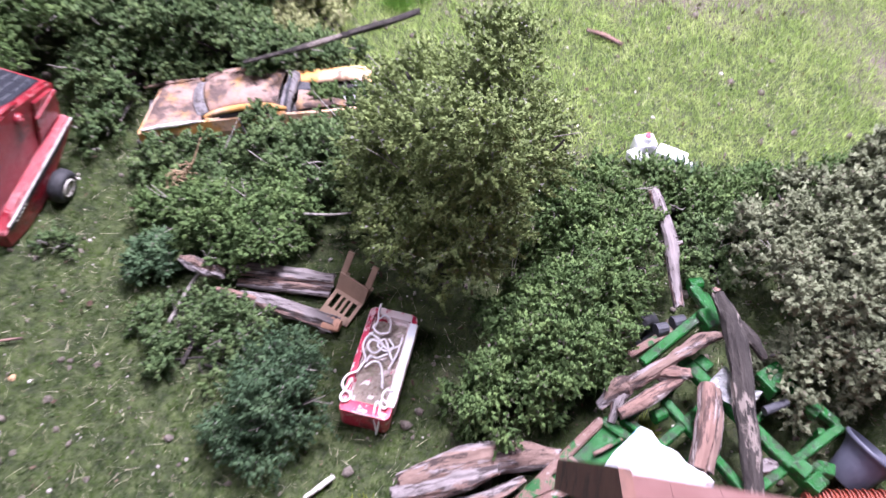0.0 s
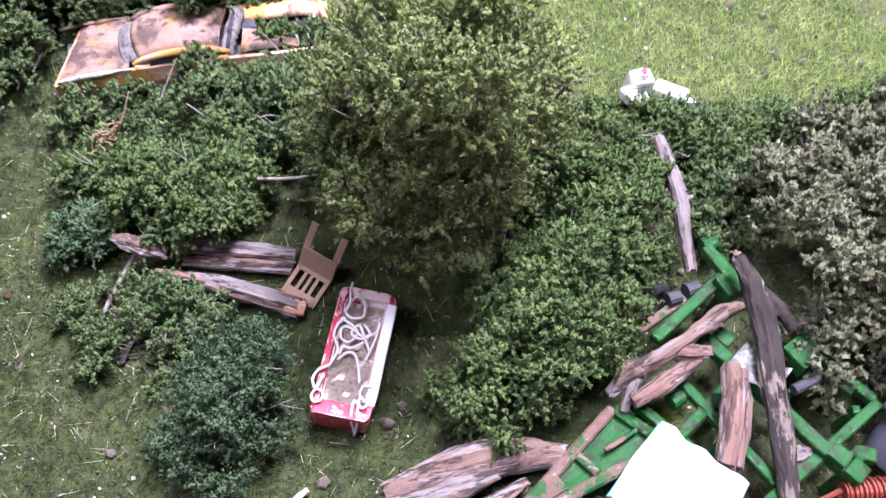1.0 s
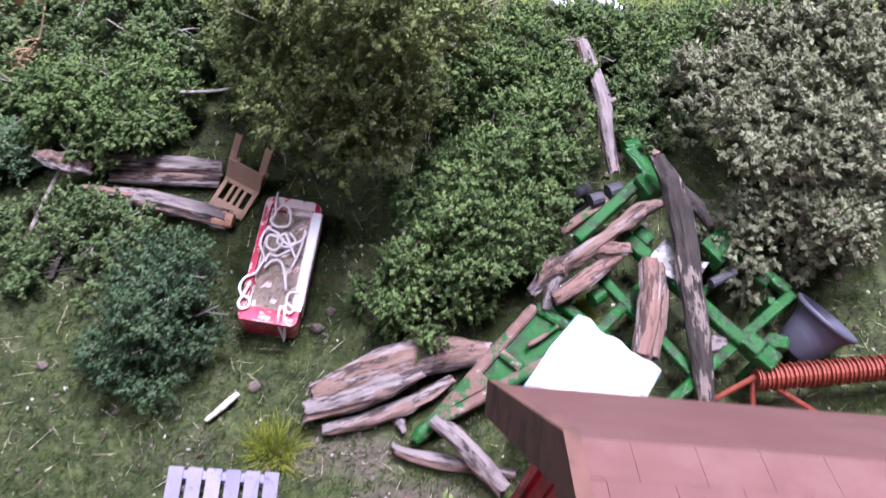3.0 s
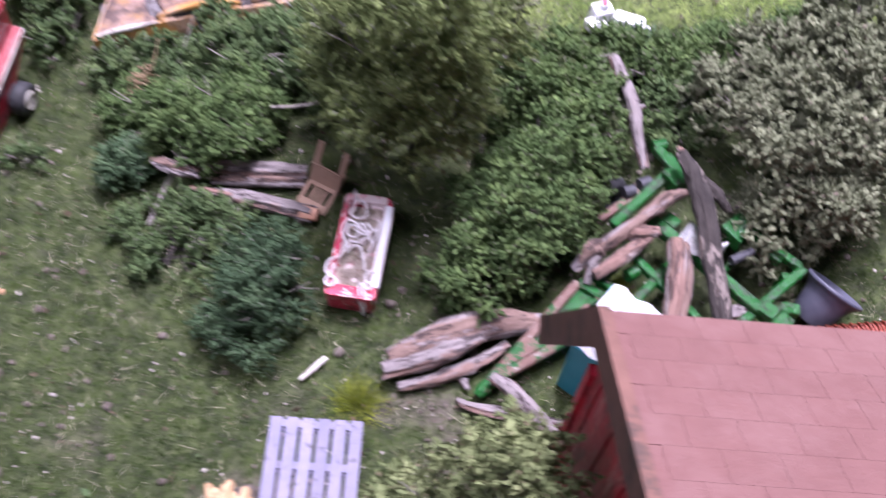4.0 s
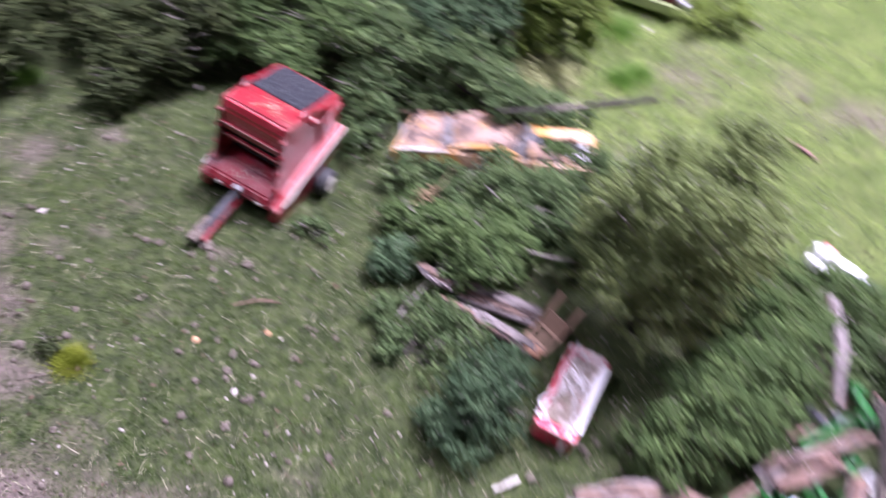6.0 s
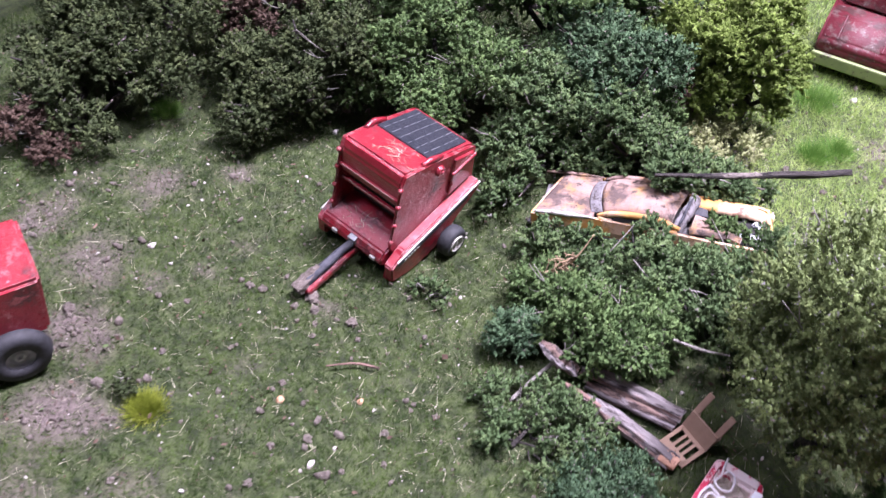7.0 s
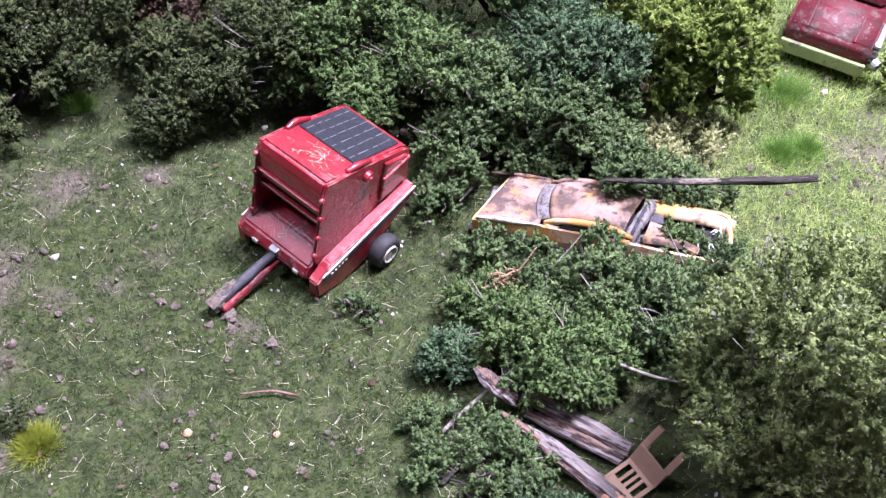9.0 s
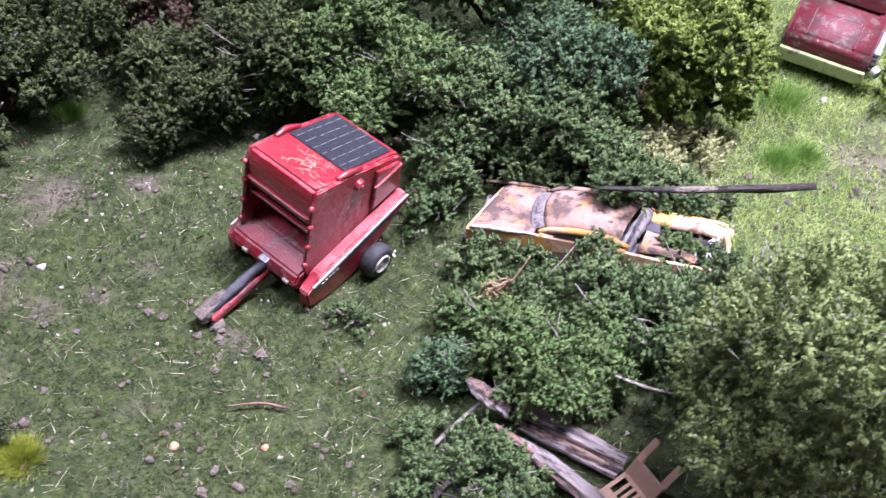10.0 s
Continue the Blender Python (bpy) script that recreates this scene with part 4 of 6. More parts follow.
    clod = bmesh.new()
    limb(clod, [(-1.5, -36, 5.0), (-1.7, -41, 3.8), (-1.9, -45.5, 2.4)], [1.3, 2.0, 1.6], 12, 0.5, 6, 5)
    part("mud_cake", clod, MUD, tongue_ob, "dried mud caked on the shaft")
    knuckle = bmesh.new()
    box(knuckle, (-0.2, -22.8, 9.4), (3.2, 2.4, 2.2), (10, 0, 0), 0.5)
    part("shaft_joint", knuckle, SILVER, tongue_ob)
    for x in (-7.5, 8.5):
        lamp = bmesh.new()
        box(lamp, (x, -23.5, 8.0), (2.2, 0.8, 1.3), (0, 0, 0), 0.3)
        part("reflector", lamp, WHITE_RIM, ob)
    foot = bmesh.new()
    prism(foot, [(-21, 4), (-22, 0.5), (-12, 0), (-4, 1.6), (-2, 4)], w - 0.5, w + 2.5)
    part("skid", foot, RED, ob)


def ring(bm, profile, seg):
    """A solid turned about z from (radius, z) points."""
    rings = []
    for r, z in profile:
        rings.append([bm.verts.new((max(r, 0.02) * math.cos(2 * math.pi * k / seg), max(r, 0.02) * math.sin(2 * math.pi * k / seg), z)) for k in range(seg)])
    n = len(profile)
    for i in range(n):
        a, b = rings[i], rings[(i + 1) % n]
        for k in range(seg):
            bm.faces.new((a[k], a[(k + 1) % seg], b[(k + 1) % seg], b[k]))


baler()


def clippings(place, turn, half_x, y0, y1, slope, count, seed):
    """Dry grass clippings lying on the baler."""
    ob = thing("grass_clippings", place, turn, "dry grass clippings lying on the red baler", "grass clippings")
    rng = random.Random(seed)
    bm = bmesh.new()
    for k in range(count):
        x, y, a, l = rng.gauss(0, half_x * 0.5), rng.uniform(y0, y1), rng.uniform(0, 3.14), rng.uniform(0.8, 3.2)
        dx, dy = math.cos(a) * l, math.sin(a) * l
        rod(bm, (x, y, (y - y0) * slope + 0.12), (x + dx, y + dy, (y + dy - y0) * slope + rng.uniform(0.1, 0.4)), 0.06, 0.04, 4)
    tagged(part("fibre", bm, STRAW, ob), kind="stuff")


bx = pose(-136.5 * MM, 181.8 * MM, 0.4 * MM, 0, 2.9, -9.3)
for (x, y, z), half_x, depth, slope, count in (((2, -13.5, 39.7), 7, 9, -0.26, 46), ((1, -21.5, 11.6), 8, 7, 0.30, 24)):
    at = bx @ Vector((x * MM, y * MM, z * MM))
    clippings(at / MM, (0, 2.9, -9.3), half_x, 0, depth, slope, count, count)


# ---- wrecked yellow car ----
def car():
    ob = thing("wrecked_car", (-66.5, 224, 1), (-3, -4, 15), "rusting faded yellow toy car wreck without bonnet or windscreen", "car")
    L, W = 37.2, 11.0

    def sheet(rows, thick, name, material, label="", parent=None, ragged=0.0, seed=0):
        """A pressed shell of rows of points, given an inside a little below."""
        bm = bmesh.new()
        grid = []
        for j, row in enumerate(rows):
            line = []
            for i, p in enumerate(row):
                q = Vector(p)
                q.z += 0.28 * noise.noise(q * 0.28 + Vector((seed, 0, 0)))
                if ragged and (i in (0, len(row) - 1) or j in (0, len(rows) - 1)):
                    q += Vector((noise.noise(q * 0.9), noise.noise(q * 0.9 + Vector((5, 0, 0))), 0)) * ragged
                line.append(bm.verts.new(q))
            grid.append(line)
        for a, b in zip(grid, grid[1:]):
            for k in range(len(a) - 1):
                bm.faces.new((a[k], a[k + 1], b[k + 1], b[k]))
        bmesh.ops.recalc_face_normals(bm, faces=bm.faces)
        bmesh.ops.solidify(bm, geom=bm.faces[:], thickness=thick)
        return part(name, bm, material, parent or ob, label, True)

    def across(x, z_mid, z_edge, half, skew=0.0, power=2.5, n=13, bow=0.0):
        ys = [half * (2 * k / (n - 1) - 1) for k in range(n)]
        return [(x + skew * y / half - bow * (1 - (y / half) ** 2), y, z_mid + (z_edge - z_mid) * abs(y / half) ** power) for y in ys]

    def loft(keys, steps=4):
        """Rows between the given ones, on smooth curves."""
        cols = [smooth_line([row[k] for row in keys], steps) for k in range(len(keys[0]))]
        return [[c[i] for c in cols] for i in range(len(cols[0]))]

    # boot lid and roof: one flowing top with a grey rear window between
    boot = loft([across(-L + 3.4, 8.0, 7.6, W, 3.4), across(-L + 4.6, 8.9, 8.5, W, 3.4), across(-28, 9.7, 9.2, W, 2.0), across(-21, 10.2, 9.6, W), across(-17.6, 10.4, 9.8, W - 0.2)])
    sheet(boot, 0.5, "boot_lid", CAR_TOP, "rust-stained bleached boot lid", ragged=0.35, seed=3)
    glass = loft([across(-18.6, 10.6, 10.0, 8.4, power=2, bow=1.6), across(-16.8, 11.8, 10.3, 8.4, power=2, bow=1.8), across(-14.8, 13.2, 10.8, 8.3, power=2, bow=1.8)])
    sheet(glass, 0.5, "rear_window", CAR_GREY, "blanked grey rear window")
    roof = loft([across(-14.6, 13.3, 10.6, 8.8, power=2.6, bow=1.8), across(-11.4, 14.8, 12.0, 8.8, power=2.8, bow=0.6), across(-5, 15.6, 12.8, 8.8, power=3), across(2, 15.6, 12.8, 8.7, -0.6, 3), across(7.5, 14.9, 12.2, 8.8, 1.6, 3), across(9.4, 14.4, 11.8, 9.0, 2.6, 3)])
    sheet(roof, 0.6, "roof", CAR_TOP, "sun-bleached pinkish rusty roof", ragged=0.25, seed=8)
    for s in (-1, 1):
        bm = bmesh.new()
        back = -L + (6.6 if s > 0 else 0.0)
        outline = [(back - 0.2, 2.5), (back - 0.5, 7.6), (-28, 9.0), (-17, 9.6), (-8, 9.6), (9, 9.4), (20, 8.9), (L - 3, 8.9), (L, 7.8), (L, 3), (29.5, 2.2), (27.5, 5.4), (23, 5.6), (20.5, 2.2), (-17, 2.0), (-19, 5.2), (-24, 5.4), (-26.5, 2.2)]
        lo = [bm.verts.new((x, s * (W - 0.9), z)) for x, z in outline]
        hi = [bm.verts.new((x, s * (W + (0.45 if 4 < z < 8.8 else 0.05)), z)) for x, z in outline]
        bm.faces.new(lo)
        bm.faces.new(hi[::-1])
        n = len(outline)
        for i in range(n):
            bm.faces.new((lo[i], hi[i], hi[(i + 1) % n], lo[(i + 1) % n]))
        bmesh.ops.triangulate(bm, faces=[f for f in bm.faces if len(f.verts) > 4])
        side = part("body_side", bm, CAR_YELLOW, ob, "faded yellow flank")
        sill = bmesh.new()
        beam(sill, (-16, s * (W - 0.1), 2.2), (20, s * (W - 0.1), 2.2), 1.0, 1.6, 0.2)
        part("sill", sill, DARK_METAL, side, "dark metal sill")
        ledge = bmesh.new()
        limb(ledge, [(-L + 0.5, s * (W - 0.2), 8.3), (-30, s * (W - 0.1), 9.1), (-24, s * (W - 0.2), 9.5), (-17, s * (W - 0.2), 9.8)], [0.3, 0.5, 0.5, 0.2], 7, 0.9, 4 + s, 7)
        part("chipped_ledge", ledge, WHITE_RIM if s < 0 else CAR_TOP, side, "chalky chipped wing edge", True)
        # shoulder below the windows
        rows = [[(x, s * y, z) for x in np.linspace(-16, 9, 14)] for y, z in ((W + 0.1, 9.2), (W - 0.2, 9.9), (W - 0.9, 10.3))]
        sheet(rows, 0.4, "shoulder", CAR_YELLOW, "", side)
        # solid near-black pane: shade behind the empty window, put into colour
        win = bmesh.new()
        prism(win, [(-12.5, 9.7), (-10, 11.3), (-4, 12.0), (2.5, 11.7), (5, 9.7)], 0, 0.9)
        for v in win.verts:
            x, y, z = v.co
            v.co = (y, s * (10.0 - (z - 10) * 0.22 + x * 0.8), z)
        part("side_window", win, BLACK, ob, "empty dark side window")
        gutter = bmesh.new()
        limb(gutter, [(-16.5, s * 9.4, 10.0), (-12.5, s * 9.5, 11.6), (-5, s * 9.4, 12.6), (3, s * 9.4, 12.4), (9.5, s * 9.5, 10.4)], [0.5, 0.85, 1.0, 1.0, 0.6], 7, 0.3, 3)
        part("roof_gutter", gutter, CAR_YELLOW if s < 0 else CAR_TOP, ob, "faded yellow roof edge", True)
        wing = loft([[(x, s * y, z - dz) for y, z in ((4.4, 8.4), (5.6, 9.6), (7.4, 10.2), (9.0, 9.8), (9.9, 9.0), (W, 7.4))] for x, dz in ((12.5, 0.2), (20, 0.0), (28, 0.1), (33, 0.5), (L + 0.6, 1.8))])
        if s < 0:
            wing = [row[:4] for row in wing[:7]]
        sheet(wing, 0.5, "front_wing", CAR_YELLOW if s > 0 else CAR_TOP, "" if s > 0 else "torn rest of the front wing", ob, 0.3 if s > 0 else 1.2, 5)
        lamp = bmesh.new()
        rod(lamp, (L - 1, s * (W - 2.6), 6.6), (L + 1.4, s * (W - 2.6), 6.4), 2.3, 1.9, 16)
        part("headlight", lamp, CAR_YELLOW, ob, "painted headlight ring")
        for x in (-21.5, 25):
            tyre = bmesh.new()
            ring(tyre, [(1.6, -1.3), (3.6, -1.4), (4.2, 0), (3.6, 1.4), (1.6, 1.3)], 20)
            t = part("wheel", tyre, RUBBER, ob, "", True)
            t.matrix_local = pose(x * MM, s * 8.8 * MM, 3.3 * MM, 90, 0, 0)
    # the windscreen's surround is a wide grey band, bent down over the near side
    band = loft([[(x0 + dx, y + dy, z - dz) for dx, dz, dy in ((0, 0, 0), (1.2, 0.5, 0.1), (2.4, 1.4, 0.1), (3.4, 2.6, 0.2))] for x0, y, z in ((11.6, 8.4, 12.4), (11.4, 4, 13.4), (9.8, -2, 13.6), (8.2, -6.5, 12.6), (7.0, -9.6, 10.4), (6.2, -11.4, 7.0), (5.8, -12.2, 4.4))], 5)
    sheet(band, 0.6, "windscreen_surround", CAR_GREY, "bent dark grey windscreen surround", ob, 0.5, 11)
    for k in range(3):
        fold = bmesh.new()
        limb(fold, [(12.6 - k * 0.3, 7 - k, 11.8), (11.6 + k * 0.4, 1, 13.2 - k * 0.5), (9.6, -7.0, 12.0 - k), (7.0 + k * 0.6, -11.6, 5.6)], [0.3, 0.5, 0.45, 0.3], 6, 0.4, k, 6)
        part("crumpled_fold", fold, CAR_GREY if k else DARK_METAL, ob, "", True)
    cowl = bmesh.new()
    box(cowl, (16.4, -4.2, 8.9), (6.4, 8.6, 0.8), (0, 6, -8), 0.3)
    part("cowl_panel", cowl, CAR_TOP, ob)
    slot = bmesh.new()
    box(slot, (15.4, 3.6, 8.8), (4.6, 5.6, 0.5), (0, 6, 4), 0.15)
    part("vent", slot, DARK_METAL, ob, "dark vent before the windscreen")
    # bay and cabin are near-black boxes, their inner shade painted on
    bay = bmesh.new()
    box(bay, (26.0, 0, 4.4), (16, 13.5, 4.5))
    part("engine_bay", bay, BLACK, ob, "dark empty engine bay")
    cabin = bmesh.new()
    box(cabin, (-3, 0, 8.0), (24, 17.0, 5))
    part("cabin_floor", cabin, BLACK, ob)
    floor_pan = bmesh.new()
    box(floor_pan, (0, 0, 3), (2 * L - 3, 2 * W - 2.4, 2), (0, 0, 0), 0.4)
    part("floor_pan", floor_pan, CAR_GREY, ob)
    tail = bmesh.new()
    box(tail, (-L + 3.3, 0, 5.2), (1.0, 2 * W + 0.2, 5), (0, -6, -17), 0.4)
    part("tail_panel", tail, CAR_YELLOW, ob)
    bumper = bmesh.new()
    limb(bumper, [(-L - 0.8, -W, 3.4), (-L + 2.0, 0, 3.2), (-L + 5.6, W, 3.4)], [0.8, 1.0, 0.8], 8, 0.05, 3)
    part("rear_bumper", bumper, CAR_GREY, ob, "", True)
    grille = bmesh.new()
    for k in range(6):
        beam(grille, (L - 0.6, -7, 2.8 + k * 0.9), (L - 0.6, 7, 2.8 + k * 0.9), 0.5, 0.35)
    part("grille", grille, WHITE_RIM, ob, "chalky white grille bars")
    nose = bmesh.new()
    limb(nose, [(L - 0.6, -6.4, 8.0), (L + 0.2, -2, 8.4), (L + 0.2, 2, 8.4), (L - 0.6, 6.4, 8.0)], [0.9, 0.8, 0.8, 0.9], 8, 0.2, 6)
    part("nose_panel", nose, CAR_YELLOW, ob, "", True)
    flap = bmesh.new()
    box(flap, (26.5, -8.2, 9.6), (4.6, 2.6, 1.4), (8, 10, -12), 0.4)
    part("torn_wing_flap", flap, CAR_TOP, ob, "torn bleached bit of wing")
    rng = random.Random(4)
    for k in range(30):
        debris = bmesh.new()
        a = Vector((rng.uniform(27, 35), rng.uniform(-5, 5), rng.uniform(6.8, 8.0)))
        d = Vector((rng.uniform(-3, 3), rng.uniform(-3, 3), rng.uniform(-0.4, 0.8)))
        limb(debris, [a, a + d * 0.5 + Vector((rng.uniform(-1, 1), rng.uniform(-1, 1), 0.6)), a + d], [0.2, 0.18, 0.12], 5, 0.1, k, 4)
        part("wire", debris, WHITE if k % 3 else DARK_METAL, ob, "pale tangled wire" if k % 3 else "", True)


car()


# ---- tub with string ----
TUB_AT, TUB_TURN = (-12.6, 130.8, 0), (4, 0, -7)


def tub():
    ob = thing("feed_tub", TUB_AT, TUB_TURN, "long red and white tub with chipped paint lying in the grass", "tub")
    L, W, H = 16.0, 6.8, 10

    def outline(l, w, r, z, k=5):
        pts = []
        for cx, cy, a0 in ((w - r, l - r, 0), (-w + r, l - r, 90), (-w + r, -l + r, 180), (w - r, -l + r, 270)):
            for i in range(k + 1):
                a = radians(a0 + 90 * i / k)
                pts.append((cx + r * math.cos(a), cy + r * math.sin(a), z))
        return pts

    def shell(levels, name, material, label, closed=True):
        bm = bmesh.new()
        loops = [[bm.verts.new(p) for p in lev] for lev in levels]
        for a, b in zip(loops, loops[1:]):
            for i in range(len(a)):
                bm.faces.new((a[i], a[(i + 1) % len(a)], b[(i + 1) % len(a)], b[i]))
        if closed:
            bm.faces.new(loops[0][::-1])
        bm.faces.new(loops[-1])
        return part(name, bm, material, ob, label, False)

    shell([outline(L - 1.2, W - 1.0, 1.4, 0.2), outline(L - 0.4, W - 0.3, 1.6, 1.4), outline(L, W, 1.7, H - 0.8), outline(L - 0.15, W - 0.15, 1.6, H), outline(L - 1.6, W - 1.6, 1.2, H), outline(L - 2.0, W - 2.0, 1.0, H - 3.2)], "shell", TUB_RED, "glossy red outer shell")
    shell([outline(L - 1.9, W - 1.9, 1.2, H - 0.9), outline(L - 1.85, W - 1.85, 1.2, H - 0.6), outline(L - 2.1, W - 2.1, 1.1, H - 0.7), outline(L - 2.4, W - 2.4, 1.0, H - 1.5)], "lining", TUB_WHITE, "off-white lining", False)
    bm = bmesh.new()
    box(bm, (W + 0.05, 1.5, H - 3.9), (0.5, 24, 7.4), (0, 3, 0), 0.2)
    part("side_face", bm, TUB_WHITE, ob, "white painted long side")
    rim = bmesh.new()
    box(rim, (W - 0.8, 0.6, H + 0.1), (2.2, 25.5, 0.5), (0, 0, 0), 0.2)
    part("rim_strip", rim, WHITE, ob, "clean white rim strip")
    rim = bmesh.new()
    box(rim, (0.6, L - 1.2, H + 0.1), (9.2, 2.4, 0.5), (0, 0, 0), 0.2)
    part("rim_strip", rim, TUB_WHITE, ob, "chipped white end rim")
    rim = bmesh.new()
    box(rim, (-0.2, -L + 1.7, H - 0.05), (12.0, 3.6, 0.7), (-7, 0, 0), 0.3)
    part("end_slab", rim, TUB_RED, ob, "worn bright red end slab")
    # hay heaped in the tub
    bm = bmesh.new()
    grid = []
    for j in range(19):
        y = -12.6 + j * 1.4
        grid.append([bm.verts.new((x, y, H - 1.3 + 0.7 * noise.noise(Vector((x * 0.35, y * 0.35, 2.0))) + 0.3 * noise.noise(Vector((x * 1.1, y * 1.1, 5.0))))) for x in np.linspace(-5.2, 4.7, 11)])
    for a, b in zip(grid, grid[1:]):
        for i in range(10):
            bm.faces.new((a[i], a[i + 1], b[i + 1], b[i]))
    bmesh.ops.solidify(bm, geom=bm.faces[:], thickness=0.8)
    part("hay_bed", bm, HAY, ob, "matted brown hay in the tub")
    hay = bmesh.new()
    rng = random.Random(8)
    for k in range(110):
        a = Vector((rng.uniform(-4.6, 4.4), rng.uniform(-12.5, 12), H - 0.9 + rng.uniform(0, 0.7)))
        d = Vector((rng.gauss(0, 1.2), rng.gauss(0, 1.2), rng.uniform(-0.2, 0.6)))
        rod(hay, a, a + d, 0.09, 0.05, 3)
    tagged(part("straw_litter", hay, STRAW, ob, "dry straw lying in the tub"), kind="stuff")
    string = thing("white_string", TUB_AT[:2] + (10,), TUB_TURN, "tangled length of white string lying in the tub", "string")
    paths = [
        [(-4.4, 17.0, -1.2), (-4.1, 13.4, 0.7), (-3.6, 10.5, 0.5), (-4.2, 8.3, 0.7), (-2.4, 7.1, 0.5), (0.1, 8.1, 0.5), (-0.4, 11.8, 0.4), (-2.3, 12.7, 0.6), (-3.3, 11.3, 0.8)],
        [(-3.9, 6.8, 0.6), (-5.1, 4.8, 0.8), (-5.3, 1.7, 0.8), (-3.8, -1.0, 0.6), (-4.0, -3.3, 0.6), (-4.9, -5.6, 0.8), (-6.8, -7.1, 0.8), (-7.6, -9.2, 0.2), (-6.6, -11.3, 0.6), (-4.8, -11.9, 0.7), (-4.6, -13.8, 0.7), (-6.0, -14.6, 0.8), (-6.9, -13.3, 0.9), (-6.0, -10.8, 1.1), (-5.4, -7.9, 1.1)],
        [(-4.8, 6.3, 0.8), (-2.0, 5.3, 0.8), (-0.3, 3.4, 0.8), (-1.7, 0.9, 0.8), (-3.8, 1.7, 0.9), (-3.7, 4.2, 1.1), (-1.1, 4.0, 1.2), (1.1, 2.9, 0.9), (4.0, 4.7, 0.7), (4.1, 7.3, 0.5), (4.0, 2.7, 0.6), (2.9, -2.7, 0.3)],
        [(-3.2, -3.8, 0.6), (-1.7, -1.8, 0.7), (0.2, -1.7, 0.7), (1.6, -4.3, 0.5), (2.8, -8.4, 0.4)],
        [(1.6, 1.5, 0.7), (-0.8, -0.4, 0.7), (-2.7, -0.5, 0.9), (-3.2, -2.4, 0.7)],
        [(0.8, 6.0, 0.5), (2.6, 3.6, 0.9), (0.6, 2.0, 1.1), (-1.6, 3.0, 1.2), (-0.2, 5.2, 1.2), (2.4, 1.2, 0.8), (3.6, -0.6, 0.5)],
        [(5.8, -8.6, 0.7), (3.8, -8.9, 0.7), (3.5, -11.2, 0.8), (5.4, -12.8, 0.9), (4.6, -14.0, 1.0), (2.6, -12.7, 1.0), (2.5, -15.2, 0.7), (2.7, -16.4, -1.4), (3.2, -16.6, -5.0), (3.7, -16.9, -9.0)],
        [(3.6, -11.8, 0.9), (3.8, -15.3, 0.7), (4.1, -16.4, -1.4), (4.0, -16.7, -6.0), (3.6, -17.0, -9.2)],
    ]
    for k, p in enumerate(paths):
        bm = bmesh.new()
        limb(bm, [(x, y, z + 0.3) for x, y, z in p], [0.30, 0.30], 7, 0.15, k, 6)
        part("strand", bm, STRING, string, smooth=True)


tub()


# ---- little card chair ----
def chair():
    ob = thing("card_chair", (-24.7, 155.6, 1.6), (12, 6, -25), "small tan laser-cut chair tipped onto its back", "chair")
    w = 4.6

    def piece(name, c, size, turn=(0, 0, 0)):
        bm = bmesh.new()
        box(bm, c, size, turn, 0.08)
        part(name, bm, CARD, ob)

    piece("seat", (0, 1.2, 3.4), (2 * w + 0.4, 0.7, 6.8), (-24, 0, 0))
    for x in (-w + 0.5, w - 0.5):
        piece("back_stile", (x, -4.4, 0.5), (1.1, 8.6, 0.7))
        piece("front_leg", (x, 4.8, 8.4), (1.8, 9.0, 0.8), (56, 0, 0))
        piece("back_leg", (x, 2.8, 1.2), (1.1, 5.0, 0.8), (10, 0, 0))
    for y, h in ((-0.8, 1.2), (-7.4, 2.6)):
        piece("back_rail", (0, y, 0.52), (2 * w - 1.0, h, 0.66))
    for x in (-1.7, 0.0, 1.7):
        piece("back_slat", (x, -3.8, 0.5), (0.85, 5.2, 0.6))


chair()


# ---- logs and sticks ----
def log(name, points, radii, material, label, seed, seg=14, rough=0.22, flat=1.0, cut=None, category="log", steps=7):
    o, e = Vector(points[0]), Vector(points[-1])
    ob = thing(name, o, (0, 0, 0), label, category)
    turn = (e - o).to_track_quat("X", "Z").to_matrix().to_4x4()
    ob.matrix_world = Matrix.Translation(o * MM) @ turn
    back = turn.inverted()
    local = [back @ (Vector(p) - o) for p in points]
    bm = bmesh.new()
    limb(bm, local, radii, seg, rough, seed, steps, flat, 0.5)
    part("wood", bm, material, ob, smooth=seg < 9)
    if cut:
        a, b = local[-1], local[-2]
        d = (a - b).normalized()
        bm = bmesh.new()
        limb(bm, [a - d * 3.0, a - d * 0.4, a + d * 1.8], [radii[-1] * 1.06, radii[-1] * 1.05, radii[-1] * 0.8], 12, 0.12, seed)
        part("cut_end", bm, cut, ob, "fresh pinkish cut end")
    return ob


log("weathered_log", [(-3, 99, 4), (6, 103.4, 5), (16, 107.8, 5.6), (26, 110.6, 5.2), (36, 111.6, 4)], [2.6, 3.7, 4.3, 3.8, 2.4], BROWN_BARK, "thick weathered brown log beside the implement's tip", 31, 24, 0.13)
log("bark_slab", [(-4.5, 95.8, 4.4), (4, 98, 5.6), (12, 101, 6.8), (20.5, 104.4, 8.4)], [2.2, 2.5, 2.5, 1.3], BARK, "split grey slab of bark leaning on the big log", 32, 20, 0.24)
log("bark_slab", [(-0.5, 92.6, 1.8), (8, 94.6, 2.2), (16, 97.8, 2.8), (23, 101.6, 3.2), (28, 105.4, 3.4)], [1.2, 1.5, 1.8, 1.6, 0.8], BARK, "long thin slab of grey bark under the big log", 30, 16, 0.28)
